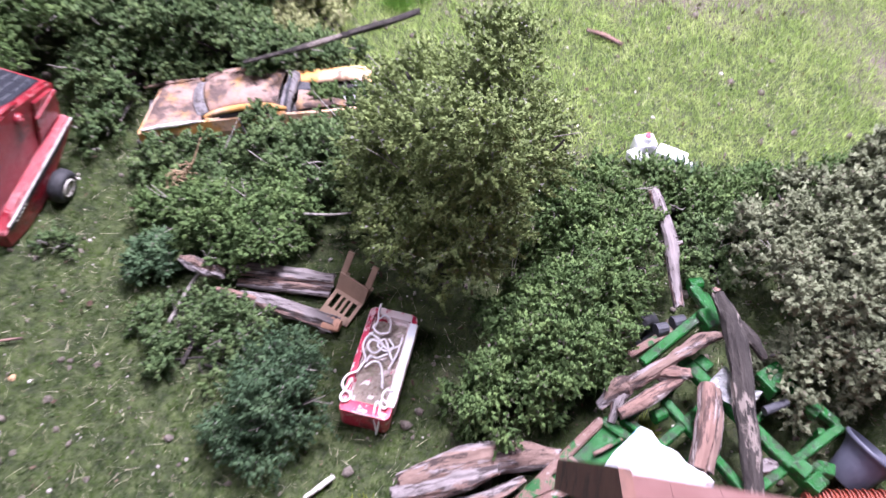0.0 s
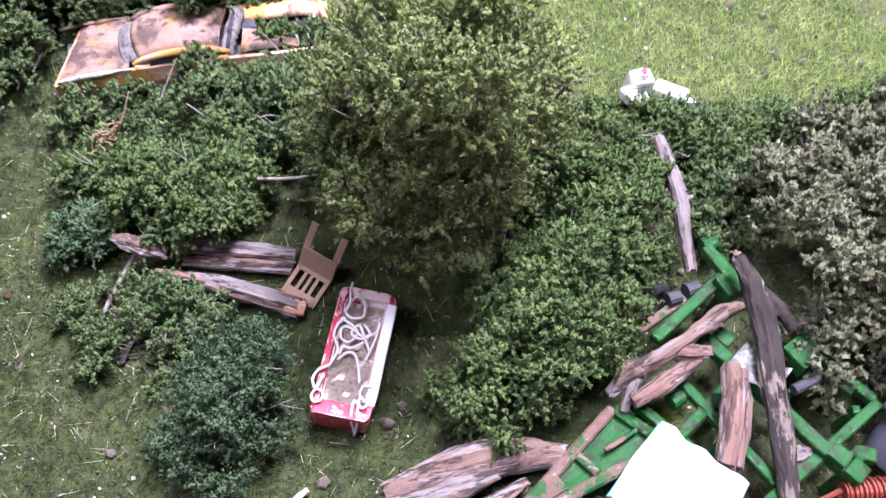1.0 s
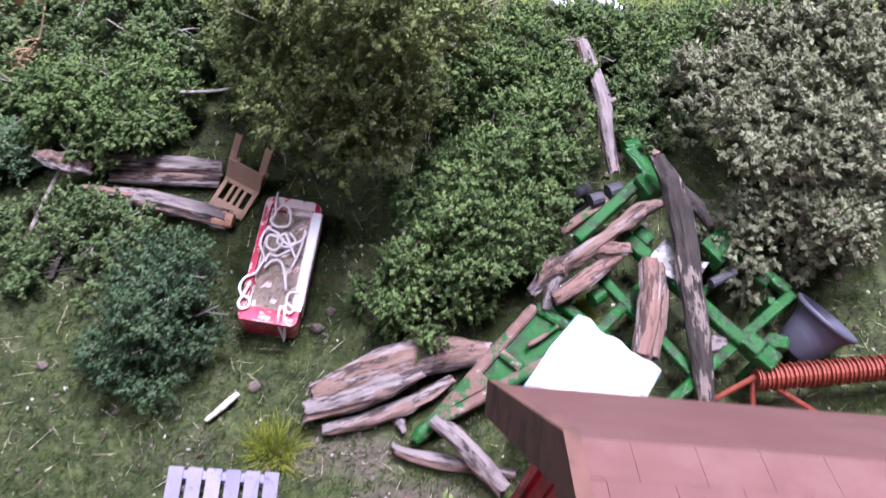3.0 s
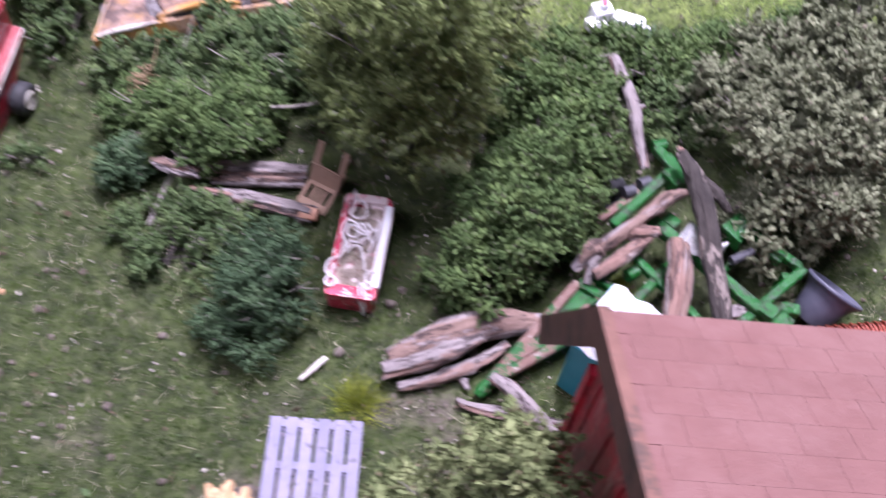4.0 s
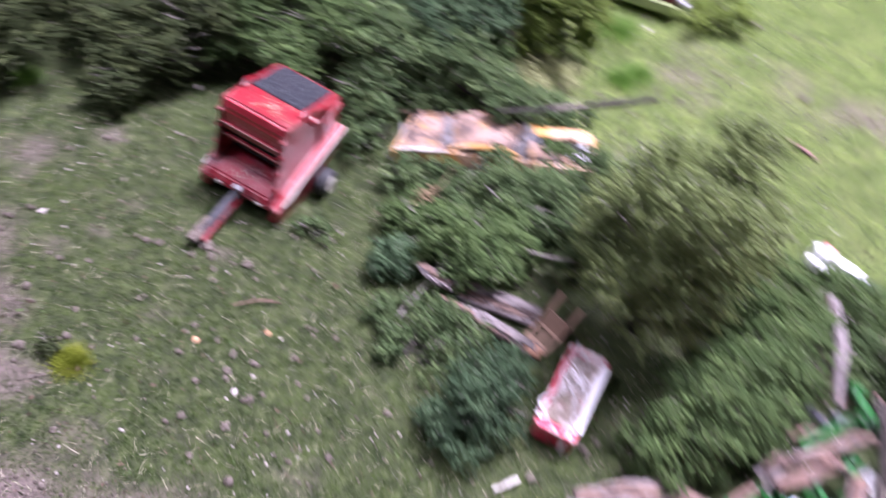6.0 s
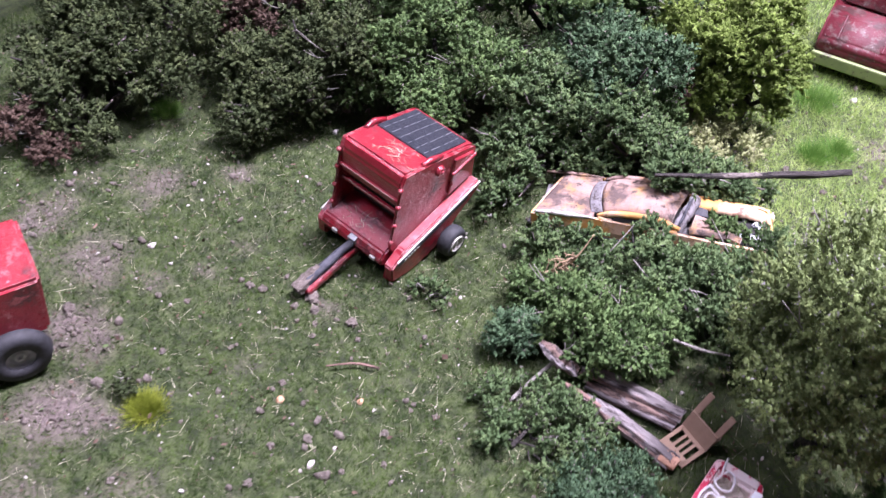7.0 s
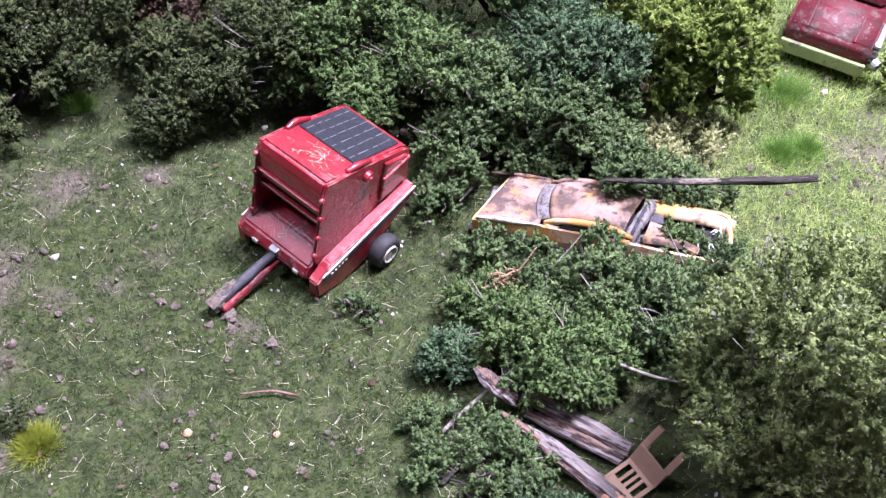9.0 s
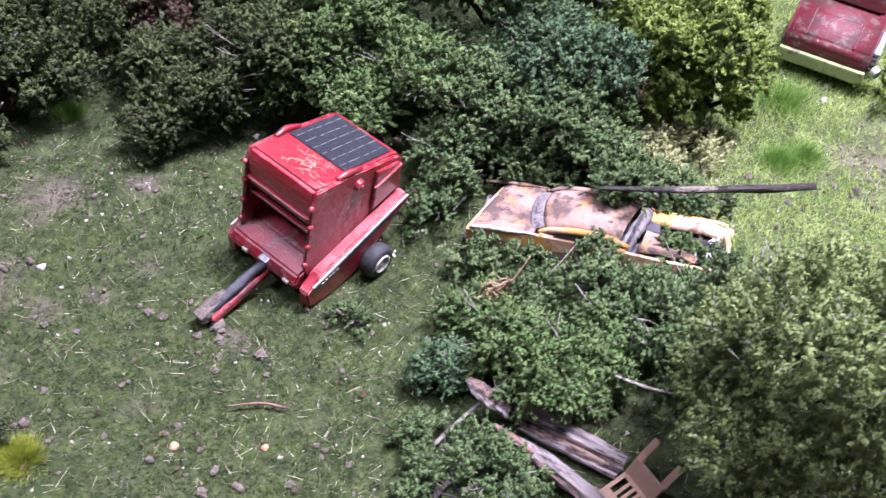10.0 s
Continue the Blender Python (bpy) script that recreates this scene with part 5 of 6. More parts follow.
log("bark_chip", [(15.4, 96.6, 0.8), (16.6, 95.2, 1.0), (17.4, 92.8, 0.9)], [0.9, 1.1, 0.6], BARK, "small pale bark chip on the bare earth", 86, 8, 0.5, category="bark chip")
log("grey_log", [(-60, 157, 4.4), (-52, 158.4, 4.8), (-42, 158.4, 4.6), (-30, 158.4, 4.2)], [1.2, 1.9, 2.1, 1.7], BARK, "split grey log lying under the thicket", 33, 16, 0.34)
log("grey_log", [(-57, 154.6, 2.6), (-46, 155.2, 2.8), (-30.5, 155.8, 2.4)], [1.1, 1.7, 1.5], BROWN_BARK, "narrow brown-grey log lying under the thicket", 29, 14, 0.3)
log("broken_log", [(-72.4, 153.8, 12), (-69, 153.4, 11), (-65, 153.2, 9.4), (-60.5, 153.6, 7)], [0.8, 1.8, 1.9, 1.3], BROWN_BARK, "broken reddish log stub poking from the thicket", 34, 16, 0.42)
log("cut_log", [(-55, 149.6, 4.0), (-46, 147.8, 4.2), (-36, 145.8, 4), (-27.4, 144, 3.6)], [1.1, 2.1, 2.3, 2.1], BARK, "grey log with a freshly sawn pink end", 35, 16, 0.24, cut=CUT_WOOD)
log("splinter", [(-62, 149.6, 5.4), (-57, 148.8, 5.2), (-50, 148, 5)], [0.5, 1.1, 0.8], SPLIT_WOOD, "reddish splinter broken from the cut log", 28, 10, 0.4)
log("leaning_log", [(60.4, 195.5, 20), (62.6, 188, 19), (65.4, 178, 17.5), (66.2, 170, 15.5), (68.5, 160.5, 11)], [1.5, 1.9, 1.9, 1.6, 1.4], BARK, "bare grey log leaning in the green shrubs", 36, 14, 0.16)
log("branch_stub", [(66, 177, 18), (68.4, 177.6, 19)], [0.9, 0.5], BARK, "short knot sticking out of the leaning log", 87, 8, 0.2)
log("dark_log", [(75, 156, 24.5), (78, 148, 23.5), (80, 138, 21.5), (81.5, 124, 18), (83, 110, 14.5), (84, 98, 11)], [1.5, 2.5, 2.7, 2.6, 2.3, 1.7], DARK_BARK, "long dark bark-covered log lying across the implement", 37, 22, 0.2)
log("broken_tip", [(74, 157.6, 25), (74.8, 156.4, 24.8)], [0.5, 1.1], SPLIT_WOOD, "reddish broken splinter at the dark log's end", 89, 8, 0.5)
log("branch_stub", [(80, 148, 23), (84, 144.5, 22), (88, 141, 19)], [1.6, 1.5, 0.9], DARK_BARK, "short dark stub beside the long log", 27, 12, 0.3)
log("crooked_stick", [(76.5, 145.4, 20.5), (70, 142, 21.5), (63, 136, 20), (55, 130.5, 17.5), (50, 128, 16), (45, 123.5, 13)], [0.9, 1.6, 1.3, 1.7, 2.3, 1.0], BROWN_BARK, "crooked twisted stick lying on the implement", 38, 14, 0.42)
log("crooked_stick", [(51, 128, 16), (49.5, 124, 13.5), (48.6, 120.5, 11)], [1.7, 1.3, 0.8], BARK, "knotted fork of the crooked stick", 26, 12, 0.4)
log("forked_stick", [(57, 133, 17), (62, 133.6, 17.5), (68, 134, 17.5)], [1.0, 2.2, 1.1], SPLIT_WOOD, "short jagged reddish stick on the implement", 39, 12, 0.5)
log("forked_stick", [(66, 133, 17), (58, 126.5, 16), (50, 121.5, 14)], [1.0, 1.8, 1.3], SPLIT_WOOD, "short reddish stick beside the crooked one", 25, 12, 0.36)
log("split_billet", [(71.6, 129.5, 20), (70.6, 119, 20), (67.6, 106.5, 18)], [1.9, 2.4, 2.0], SPLIT_WOOD, "split reddish wood billet leaning on the implement", 40, 9, 0.3, 1.0)
log("split_billet", [(74, 129, 19), (73, 119, 19), (70.6, 107, 16.5)], [1.5, 1.9, 1.6], BROWN_BARK, "brown half of the split billet", 24, 9, 0.3, 1.0)
log("grey_stick", [(22.9, 93.6, 8.6), (27.9, 90.2, 8), (33.5, 85.4, 5.4), (39, 80.6, 2.6)], [1.2, 1.8, 2.0, 1.6], BARK, "bent grey driftwood stick by the implement's tip", 41, 12, 0.3)
log("grey_stick", [(14.8, 89.9, 1.2), (18, 88, 1.6), (28, 86, 1.8), (42, 84.5, 1.6)], [0.5, 1.2, 1.4, 0.9], BARK, "grey driftwood stick lying on bare earth", 42, 12, 0.4)
log("dark_branch", [(-68, 217, 30), (-48, 225, 34), (-32, 232.5, 37), (-17, 240, 40)], [0.5, 0.85, 1.0, 0.8], DARK_BARK, "long straight dark branch reaching over the lawn", 43, 12, 0.34, category="branch")
log("bare_twig", [(-41, 172, 16), (-33, 173.6, 15.4), (-25.5, 174.8, 16.8)], [0.45, 0.4, 0.3], TWIG, "thin bare twig sticking out of the thicket", 44, 6, 0.15, category="twig")
log("bare_twig", [(-73, 139, 0.8), (-70, 148, 4), (-66, 158, 9), (-68, 168, 13)], [0.6, 0.55, 0.5, 0.3], TWIG, "thin bare twig leaning against the thicket", 45, 6, 0.15, category="twig")
log("ground_twig", [(-122.5, 120.5, 1.2), (-116, 125.5, 1.5), (-109.5, 128, 1.2)], [0.24, 0.34, 0.36], SPLIT_WOOD, "short reddish twig lying on the meadow", 46, 7, 0.2, category="twig")
log("pale_stick", [(-26, 93.8, 0.8), (-22.5, 97.4, 1.1), (-19.8, 100.4, 1.0)], [0.55, 0.75, 0.6], WHITE_RIM, "bleached pale stick lying on the grass", 47, 7, 0.2, category="twig")
log("reddish_stick", [(43.5, 293.5, 1.2), (50, 291, 1.6), (57, 287.3, 1.2)], [0.6, 1.0, 0.8], SPLIT_WOOD, "reddish stick lying on the far lawn", 48, 7, 0.2, category="twig")
log("bare_twig", [(-72, 160, 5), (-71, 171, 12), (-68, 174, 15), (-65, 178, 18)], [0.25, 0.21, 0.12], TWIG, "thin bare grey twig poking from the thicket", 80, 6, 0.2, category="twig")
log("bare_twig", [(-71, 169, 12), (-67, 170, 13), (-65, 175, 14)], [0.17, 0.15, 0.09], TWIG, "thin bare grey twig poking from the thicket", 81, 6, 0.2, category="twig")
log("bare_twig", [(-62, 193, 17), (-54, 189, 16), (-45, 189, 14)], [0.20, 0.17, 0.10], TWIG, "thin bare grey twig poking from the thicket", 82, 6, 0.2, category="twig")
log("bare_twig", [(-45, 190, 17), (-41, 192, 17), (-37, 193, 16)], [0.25, 0.21, 0.12], TWIG, "thin bare grey twig poking from the thicket", 83, 6, 0.2, category="twig")
log("bare_twig", [(-70, 195, 14), (-68, 200, 18), (-67, 204, 20)], [0.19, 0.16, 0.09], TWIG, "thin bare grey twig poking from the thicket", 84, 6, 0.2, category="twig")
log("bare_twig", [(-39, 215, 14), (-43, 217, 17), (-48, 221, 19)], [0.19, 0.16, 0.09], TWIG, "thin bare grey twig poking from the thicket", 85, 6, 0.2, category="twig")


# ---- green towed implement ----
def implement():
    ob = thing("towed_implement", (70, 120, 0), (0, 0, 0), "old green towed implement frame overgrown with sticks", "implement")

    def at(x, y, z):
        return (x - 70, y - 120, z)

    def bar(name, a, b, w, h, material=GREEN, label="", bevel=0.3):
        bm = bmesh.new()
        beam(bm, at(*a), at(*b), w, h, bevel)
        return part(name, bm, material, ob, label)

    # drawbar: a flat triangle with broad worn rims, a solid nose and two sunk panels
    tip, left, right = (22.5, 93.5, 4), (46.6, 121.6, 9.6), (58.4, 113.8, 9.6)
    plate = bmesh.new()
    pts = [at(*tip), at(*left), at(*right)]
    lo, hi = [plate.verts.new((x, y, z - 1.4)) for x, y, z in pts], [plate.verts.new((x, y, z - 0.5)) for x, y, z in pts]
    plate.faces.new(lo[::-1]), plate.faces.new(hi)
    for i in range(3):
        plate.faces.new((lo[i], lo[(i + 1) % 3], hi[(i + 1) % 3], hi[i]))
    drawbar = part("drawbar_plate", plate, GREEN, ob, "sunk green drawbar panels")
    for a, b, w in ((tip, left, 2.6), (tip, right, 2.6), (left, right, 2.6), ((38.2, 110.6, 7.5), (43.2, 106.4, 7.5), 2.0)):
        bm = bmesh.new()
        beam(bm, at(*a), at(*b), w, 2.4, 0.5)
        part("drawbar_rim", bm, GREEN if a == left else GREEN_RUST, drawbar, "" if a == left else "rim worn to rust and bare metal")
    nose = bmesh.new()
    pts = [at(25, 96.4, 5.2), at(33.4, 106.0, 7.2), at(36.4, 102.8, 7.2)]
    lo, hi = [nose.verts.new((x, y, z - 1.6)) for x, y, z in pts], [nose.verts.new((x, y, z + 0.5)) for x, y, z in pts]
    nose.faces.new(lo[::-1]), nose.faces.new(hi)
    for i in range(3):
        nose.faces.new((lo[i], lo[(i + 1) % 3], hi[(i + 1) % 3], hi[i]))
    part("nose_web", nose, GREEN_RUST, drawbar, "rusty web behind the hitch")
    bm = bmesh.new()
    limb(bm, [at(44.4, 111.6, 9.4), at(48, 114, 9.8), at(51.5, 116.6, 10.2)], [0.5, 0.6, 0.45], 8, 0.2, 5)
    part("lever", bm, GREEN_RUST, drawbar, "rusty lever", True)
    bm = bmesh.new()
    limb(bm, [at(19.6, 90.6, 2.4), at(21.2, 92.2, 3.0), at(23.6, 94.6, 4.0)], [1.2, 1.9, 1.4], 14, 0.04, 3)
    part("hitch_tip", bm, GREEN, drawbar, "rounded bright green hitch tip", True)
    # frame
    bar("frame_beam", (50.5, 124.5, 9.5), (64, 113.5, 9.5), 2.4, 2.4)
    bar("frame_beam", (62.6, 129.1, 11), (82, 106.6, 10), 2.4, 2.4)
    bar("frame_beam", (60, 114.5, 10), (78, 134, 11), 2.6, 2.4)
    bar("frame_beam", (71, 95, 9), (108.9, 127.5, 12), 2.6, 2.6)
    bar("frame_beam", (66, 141.6, 14), (99.5, 108.4, 12), 3.4, 3.0)
    bar("frame_beam", (108, 128, 12), (92, 141.5, 13), 2.6, 2.4)
    bar("frame_beam", (57, 139, 12), (75, 157, 15), 2.8, 2.6)
    bar("bracket_arm", (71.4, 164.6, 15), (75.4, 156.4, 16.4), 3.0, 2.6)
    bar("frame_beam", (44, 134, 9), (66, 152, 11), 2.2, 2.2, GREEN_RUST)
    bar("frame_beam", (63, 108, 8), (72, 116, 9), 2.2, 2.0)
    bar("frame_beam", (82, 104, 9), (88, 116, 10), 2.0, 2.0)
    bar("frame_beam", (52, 122, 8), (62, 132, 9), 2.0, 2.0)
    bar("cross_strut", (86, 126, 9), (98, 138, 10), 1.8, 1.8)
    for c, s, t in (((75.9, 153.8, 15.6), (7.2, 6.2, 4.8), 32), ((78.4, 152, 17.6), (2.4, 2.4, 1.2), 32), ((91.4, 137.6, 14), (8, 7, 5), 40), ((95.8, 112.8, 13.4), (4.6, 4.4, 3.4), -44), ((99, 109.4, 13.2), (4.2, 5.0, 3.8), -44), ((102, 113.6, 13.4), (4.4, 3.4, 3.2), -10), ((73, 140, 14), (4.6, 3.6, 2.2), -44), ((101, 131, 13), (5, 4, 3), -40)):
        bm = bmesh.new()
        box(bm, at(*c), s, (0, 0, t), 0.6)
        part("clamp_block", bm, GREEN, ob)
    for a, b, r in (((70.6, 165.6, 14.4), (74.4, 167, 14.6), 2.0), ((75, 163.5, 13), (77, 158, 14), 1.8), ((99, 114.5, 14), (101.2, 112.4, 14), 1.5), ((60, 124, 10), (63, 126, 10), 2.0)):
        bm = bmesh.new()
        rod(bm, at(*a), at(*b), r, r * 0.9, 12)
        part("pivot_boss", bm, GREEN, ob)
    for a, b in (((61, 150, 12.5), (64.2, 151.4, 12.5)), ((65.6, 152.8, 13), (69, 154.4, 13))):
        bm = bmesh.new()
        rod(bm, at(*a), at(*b), 1.9, 1.7, 12)
        part("hydraulic_joint", bm, DARK_METAL, ob, "bare metal joint")
    bm = bmesh.new()
    rod(bm, at(88.5, 128.5, 13), at(95, 132, 13), 1.3, 1.2, 10)
    part("hydraulic_joint", bm, DARK_METAL, ob, "bare metal joint")
    bm = bmesh.new()
    ring(bm, [(2, -2.2), (5.6, -2.4), (6.6, 0), (5.6, 2.4), (2, 2.2)], 24)
    t = part("wheel", bm, RUBBER, ob, "black tyre in the shrub's shade", True)
    t.matrix_local = pose(-12 * MM, 33 * MM, 7 * MM, 78, 0, 40)
    # posts that carry the frame
    for x, y, z in ((50, 121, 8), (74, 99, 8), (104, 126, 11), (68, 139.6, 12), (93, 140.6, 12), (98, 110, 11), (76, 155, 13), (46, 135, 8), (24, 96, 3.5)):
        bm = bmesh.new()
        beam(bm, at(x, y, -0.8), at(x, y, z), 1.8, 1.8)
        part("standard", bm, GREEN, ob)


implement()
log("wood_stub", [(84.6, 112.4, 10.5), (88, 113.6, 10.8), (91, 114.6, 10.4)], [1.6, 1.9, 1.5], BARK, "short grey wood stub beside the dark log", 88, 12, 0.3)


def crumple(name, centre, w, l, h, material, label, category, seed, turn=0.0, drape=0.0):
    """A thin crumpled sheet or bag."""
    ob = thing(name, centre, (0, 0, turn), label, category)
    bm = bmesh.new()
    k = 14
    grid = []
    for j in range(k + 1):
        row = []
        for i in range(k + 1):
            x, y = (i / k - 0.5) * w, (j / k - 0.5) * l
            z = h * noise.noise(Vector((x * 0.25 + seed, y * 0.25, seed))) + 0.4 * h * abs(noise.noise(Vector((x * 0.7, y * 0.7 + seed, 2))))
            e = max(0.0, max(abs(x) / w, abs(y) / l) * 2 - 0.72)
            row.append(bm.verts.new((x * (1 - 0.12 * abs(y) / l), y, z - drape * e * e * 10)))
        grid.append(row)
    for a, b in zip(grid, grid[1:]):
        for i in range(k):
            bm.faces.new((a[i], a[i + 1], b[i + 1], b[i]))
    bmesh.ops.solidify(bm, geom=bm.faces[:], thickness=0.35)
    part("sheet", bm, material, ob)
    return ob


crumple("foil_scrap", (79.5, 131.5, 16.0), 12, 9, 3.2, FOIL, "crumpled silver foil scrap under the dark log", "foil", 3, -40)
crumple("white_rag", (88, 97, 9.6), 6, 3, 0.9, WHITE, "small white rag lying at the log's end", "rag", 5, -12)


def bin_with_sheet():
    ob = thing("teal_bin", (54.5, 97.5, 0), (0, 0, -36), "teal plastic bin standing beside the barn", "bin")
    for c, s in (((-9.6, 0, 12.5), (0.9, 19, 25)), ((9.6, 0, 12.5), (0.9, 19, 25)), ((0, -9.1, 12.5), (18.4, 0.9, 25)), ((0, 9.1, 12.5), (18.4, 0.9, 25))):
        bm = bmesh.new()
        box(bm, c, s, (0, 0, 0), 0.3)
        part("side_panel", bm, TEAL, ob)
    bm = bmesh.new()
    box(bm, (0, 0, 1), (18.6, 17.6, 1))
    part("bottom", bm, TEAL, ob)
    for c, s in (((-10, 0, 24.6), (1.4, 20.6, 1.2)), ((10, 0, 24.6), (1.4, 20.6, 1.2)), ((0, -9.8, 24.6), (20, 1.2, 1.2)), ((0, 9.8, 24.6), (20, 1.2, 1.2))):
        bm = bmesh.new()
        box(bm, c, s, (0, 0, 0), 0.3)
        part("rim", bm, TEAL, ob)
    crumple("white_sheet", (54.5, 97.5, 27.6), 22, 21, 1.8, WHITE, "white plastic sheet draped over the teal bin", "sheet", 9, -36, 2.4)


bin_with_sheet()


def bucket():
    ob = thing("tipped_bucket", (113.8, 119.0, 8.2), (0, 46, 44), "dark grey plastic bucket with a flared rim lying tipped over", "bucket")
    bm = bmesh.new()
    ring(bm, [(0.02, -6), (5.0, -6), (5.5, -5.5), (6.2, 0.0), (7.0, 3.0), (8.0, 4.4), (8.6, 4.8), (8.6, 5.6), (7.9, 5.8), (6.4, 3.4), (5.5, 0.4), (4.7, -4.9), (0.02, -5.1)], 40)
    part("body", bm, BUCKET_GREY, ob, smooth=True)


bucket()


def roller():
    ob = thing("spiral_roller", (97, 106, 0), (0, 0, 0), "rust-orange spiral roller on a thin orange frame", "roller")
    bm = bmesh.new()
    rod(bm, (0, 0, 10), (44, 6, 10), 2.2, 2.2, 14)
    core = part("roller_core", bm, ORANGE, ob)
    for k in range(38):
        bm = bmesh.new()
        x = 1.0 + k * 1.12
        ring(bm, [(1.7, -0.35), (2.8 + 0.3 * (k % 2), -0.15), (2.9 + 0.3 * (k % 2), 0.15), (1.7, 0.45)], 14)
        c = part("roller_ring", bm, ORANGE, core)
        c.matrix_local = pose(x * MM, x * 0.136 * MM, 10 * MM, 0, 90 - 8, 7.8)
    for a, b in (((0, 0.5, 10), (-10, -4, 3)), ((0, 0.5, 9), (1, -12, 0)), ((4, -1, 9), (30, -12, 1)), ((44, 5, 10), (46, -6, 0)), ((-10, -4, 3), (1, -12, 0.6)), ((30, -12, 1), (1, -12, 0.6))):
        bm = bmesh.new()
        rod(bm, a, b, 0.7, 0.7, 8)
        part("frame_tube", bm, ORANGE, ob)


roller()


# ---- barn ----
RIDGE_Y, RIDGE_Z, KNEE, KNEE_Z, EAVE, EAVE_Z = 15.0, 140.0, 37.0, 119.0, 62.0, 70.0
X0, X1 = 23.5, 131.0


def barn():
    ob = thing("toy_barn", (30, RIDGE_Y, 0), (0, 0, -2.2), "red wooden toy barn with a brown gambrel roof", "barn")
    gx = 34.0 - 30
    half = EAVE - 7
    # gable boards, with a doorway in the middle
    edge = [(-half, 67), (-half + 10, 86), (-KNEE + 6, 112), (0, 134.0), (KNEE - 6, 112), (half - 10, 86), (half, 67)]
    n = 19
    for k in range(n):
        y0, y1 = -half + 2 * half * k / n, -half + 2 * half * (k + 1) / n
        z = [np.interp(y, [e[0] for e in edge], [e[1] for e in edge]) for y in (y0, y1)]
        low = 46.0 if abs((y0 + y1) / 2 - 10) < 24 else -0.8
        bm = bmesh.new()
        pr = [(y0 + 0.18, low), (y1 - 0.18, low), (y1 - 0.18, z[1]), (y0 + 0.18, z[0])]
        d = 0.35 * (k % 2)
        prism(bm, pr, gx + d, gx + 2.0)
        part("board", bm, BARN_RED, ob)
    back = bmesh.new()
    prism(back, [(-half, -0.8), (half, -0.8), *[(y, z) for y, z in edge[::-1]]], X1 - 38, X1 - 36)
    part("rear_wall", back, BARN_RED, ob)
    for s in (-1, 1):
        bm = bmesh.new()
        box(bm, ((gx + X1 - 36) / 2 + 0.5, s * half, 29.5), (X1 - 36 - gx - 1, 2, 60.6))
        part("side_wall", bm, BARN_RED, ob)
        for y in (s * 24 + 10,):
            bm = bmesh.new()
            box(bm, (gx - 0.5, y, 22.6), (1.6, 2.4, 46.8), (0, 0, 0), 0.2)
            part("door_post", bm, BARN_RED, ob)
        bm = bmesh.new()
        box(bm, (gx - 0.3, s * (half - 0.6), 32.5), (1.6, 2.6, 66), (0, 0, 0), 0.2)
        part("corner_board", bm, BARN_RED, ob)
    bm = bmesh.new()
    box(bm, (gx - 0.4, 10, 46.5), (1.8, 50, 2.6), (0, 0, 0), 0.2)
    part("lintel", bm, BARN_RED, ob)
    # roof slabs with barge boards
    spans = [((-EAVE, EAVE_Z), (-KNEE, KNEE_Z)), ((-KNEE, KNEE_Z), (0, RIDGE_Z)), ((0, RIDGE_Z), (KNEE, KNEE_Z)), ((KNEE, KNEE_Z), (EAVE, EAVE_Z))]
    for (ya, za), (yb, zb) in spans:
        d = Vector((0, yb - ya, zb - za)).normalized()
        up = Vector((0, -d.z, d.y))
        bm = bmesh.new()
        q = [Vector((0, ya, za)), Vector((0, yb, zb)), Vector((0, yb, zb)) - up * 2.2, Vector((0, ya, za)) - up * 2.2]
        prism(bm, [(p.y, p.z) for p in q], X0 - 29.4, X1 - 30)
        slab = part("roof_slab", bm, ROOF_BROWN, ob)
    line = [(-EAVE, EAVE_Z), (-KNEE, KNEE_Z), (0, RIDGE_Z), (KNEE, KNEE_Z), (EAVE, EAVE_Z)]

    def offset(h):
        """The roof line moved out by h, its corners mitred."""
        out = []
        for i, (y, z) in enumerate(line):
            ups = []
            for (ya, za), (yb, zb) in ([(line[i - 1], line[i])] if i else []) + ([(line[i], line[i + 1])] if i < 4 else []):
                ups.append(Vector((-(zb - za), yb - ya)).normalized())
            u = sum(ups, Vector((0, 0))).normalized()
            out.append((y + u.x * h / u.dot(ups[0]), z + u.y * h / u.dot(ups[0])))
        return out

    hi, lo = offset(0.6), offset(-4.8)
    for i in range(4):
        bm = bmesh.new()
        prism(bm, [hi[i], hi[i + 1], lo[i + 1], lo[i]], X0 - 30.6, X0 - 29.0)
        part("barge_board", bm, TRIM_BROWN, ob)
    # shingles on the two upper slopes
    me = None
    for s in (-1, 1):
        length = math.hypot(KNEE, RIDGE_Z - KNEE_Z)
        tilt = math.degrees(math.atan2(RIDGE_Z - KNEE_Z, KNEE))
        for row in range(8):
            for col in range(17):
                u = (row + 0.5) / 8
                y, z = s * KNEE * (1 - u), KNEE_Z + (RIDGE_Z - KNEE_Z) * u
                x = X0 - 27.4 + col * 6.2 + (3.1 if row % 2 else 0)
                if me is None:
                    bm = bmesh.new()
                    box(bm, (0, 0, 0), (6.16, length / 8 - 0.04, 0.2))
                    o = part("shingle", bm, ROOF_BROWN, ob)
                    me = o.data
                else:
                    o = new("shingle", me)
                    o.parent = ob
                o.matrix_local = pose(x * MM, y * MM, (z + 0.02) * MM, 0, 0, 0) @ pose(0, 0, 0, -s * tilt, 0, 0)
    bm = bmesh.new()
    bmesh.ops.create_icosphere(bm, subdivisions=3, radius=2.4)
    for v in bm.verts:
        v.co *= 0.85 + 0.45 * abs(noise.noise(v.co * 0.9 + Vector((3, 1, 7)))) + 0.2 * noise.noise(v.co * 2.2)
    scrap = part("paper_scrap", bm, WHITE)
    scrap.location = (24.6 * MM, 14.0 * MM, 142.4 * MM)
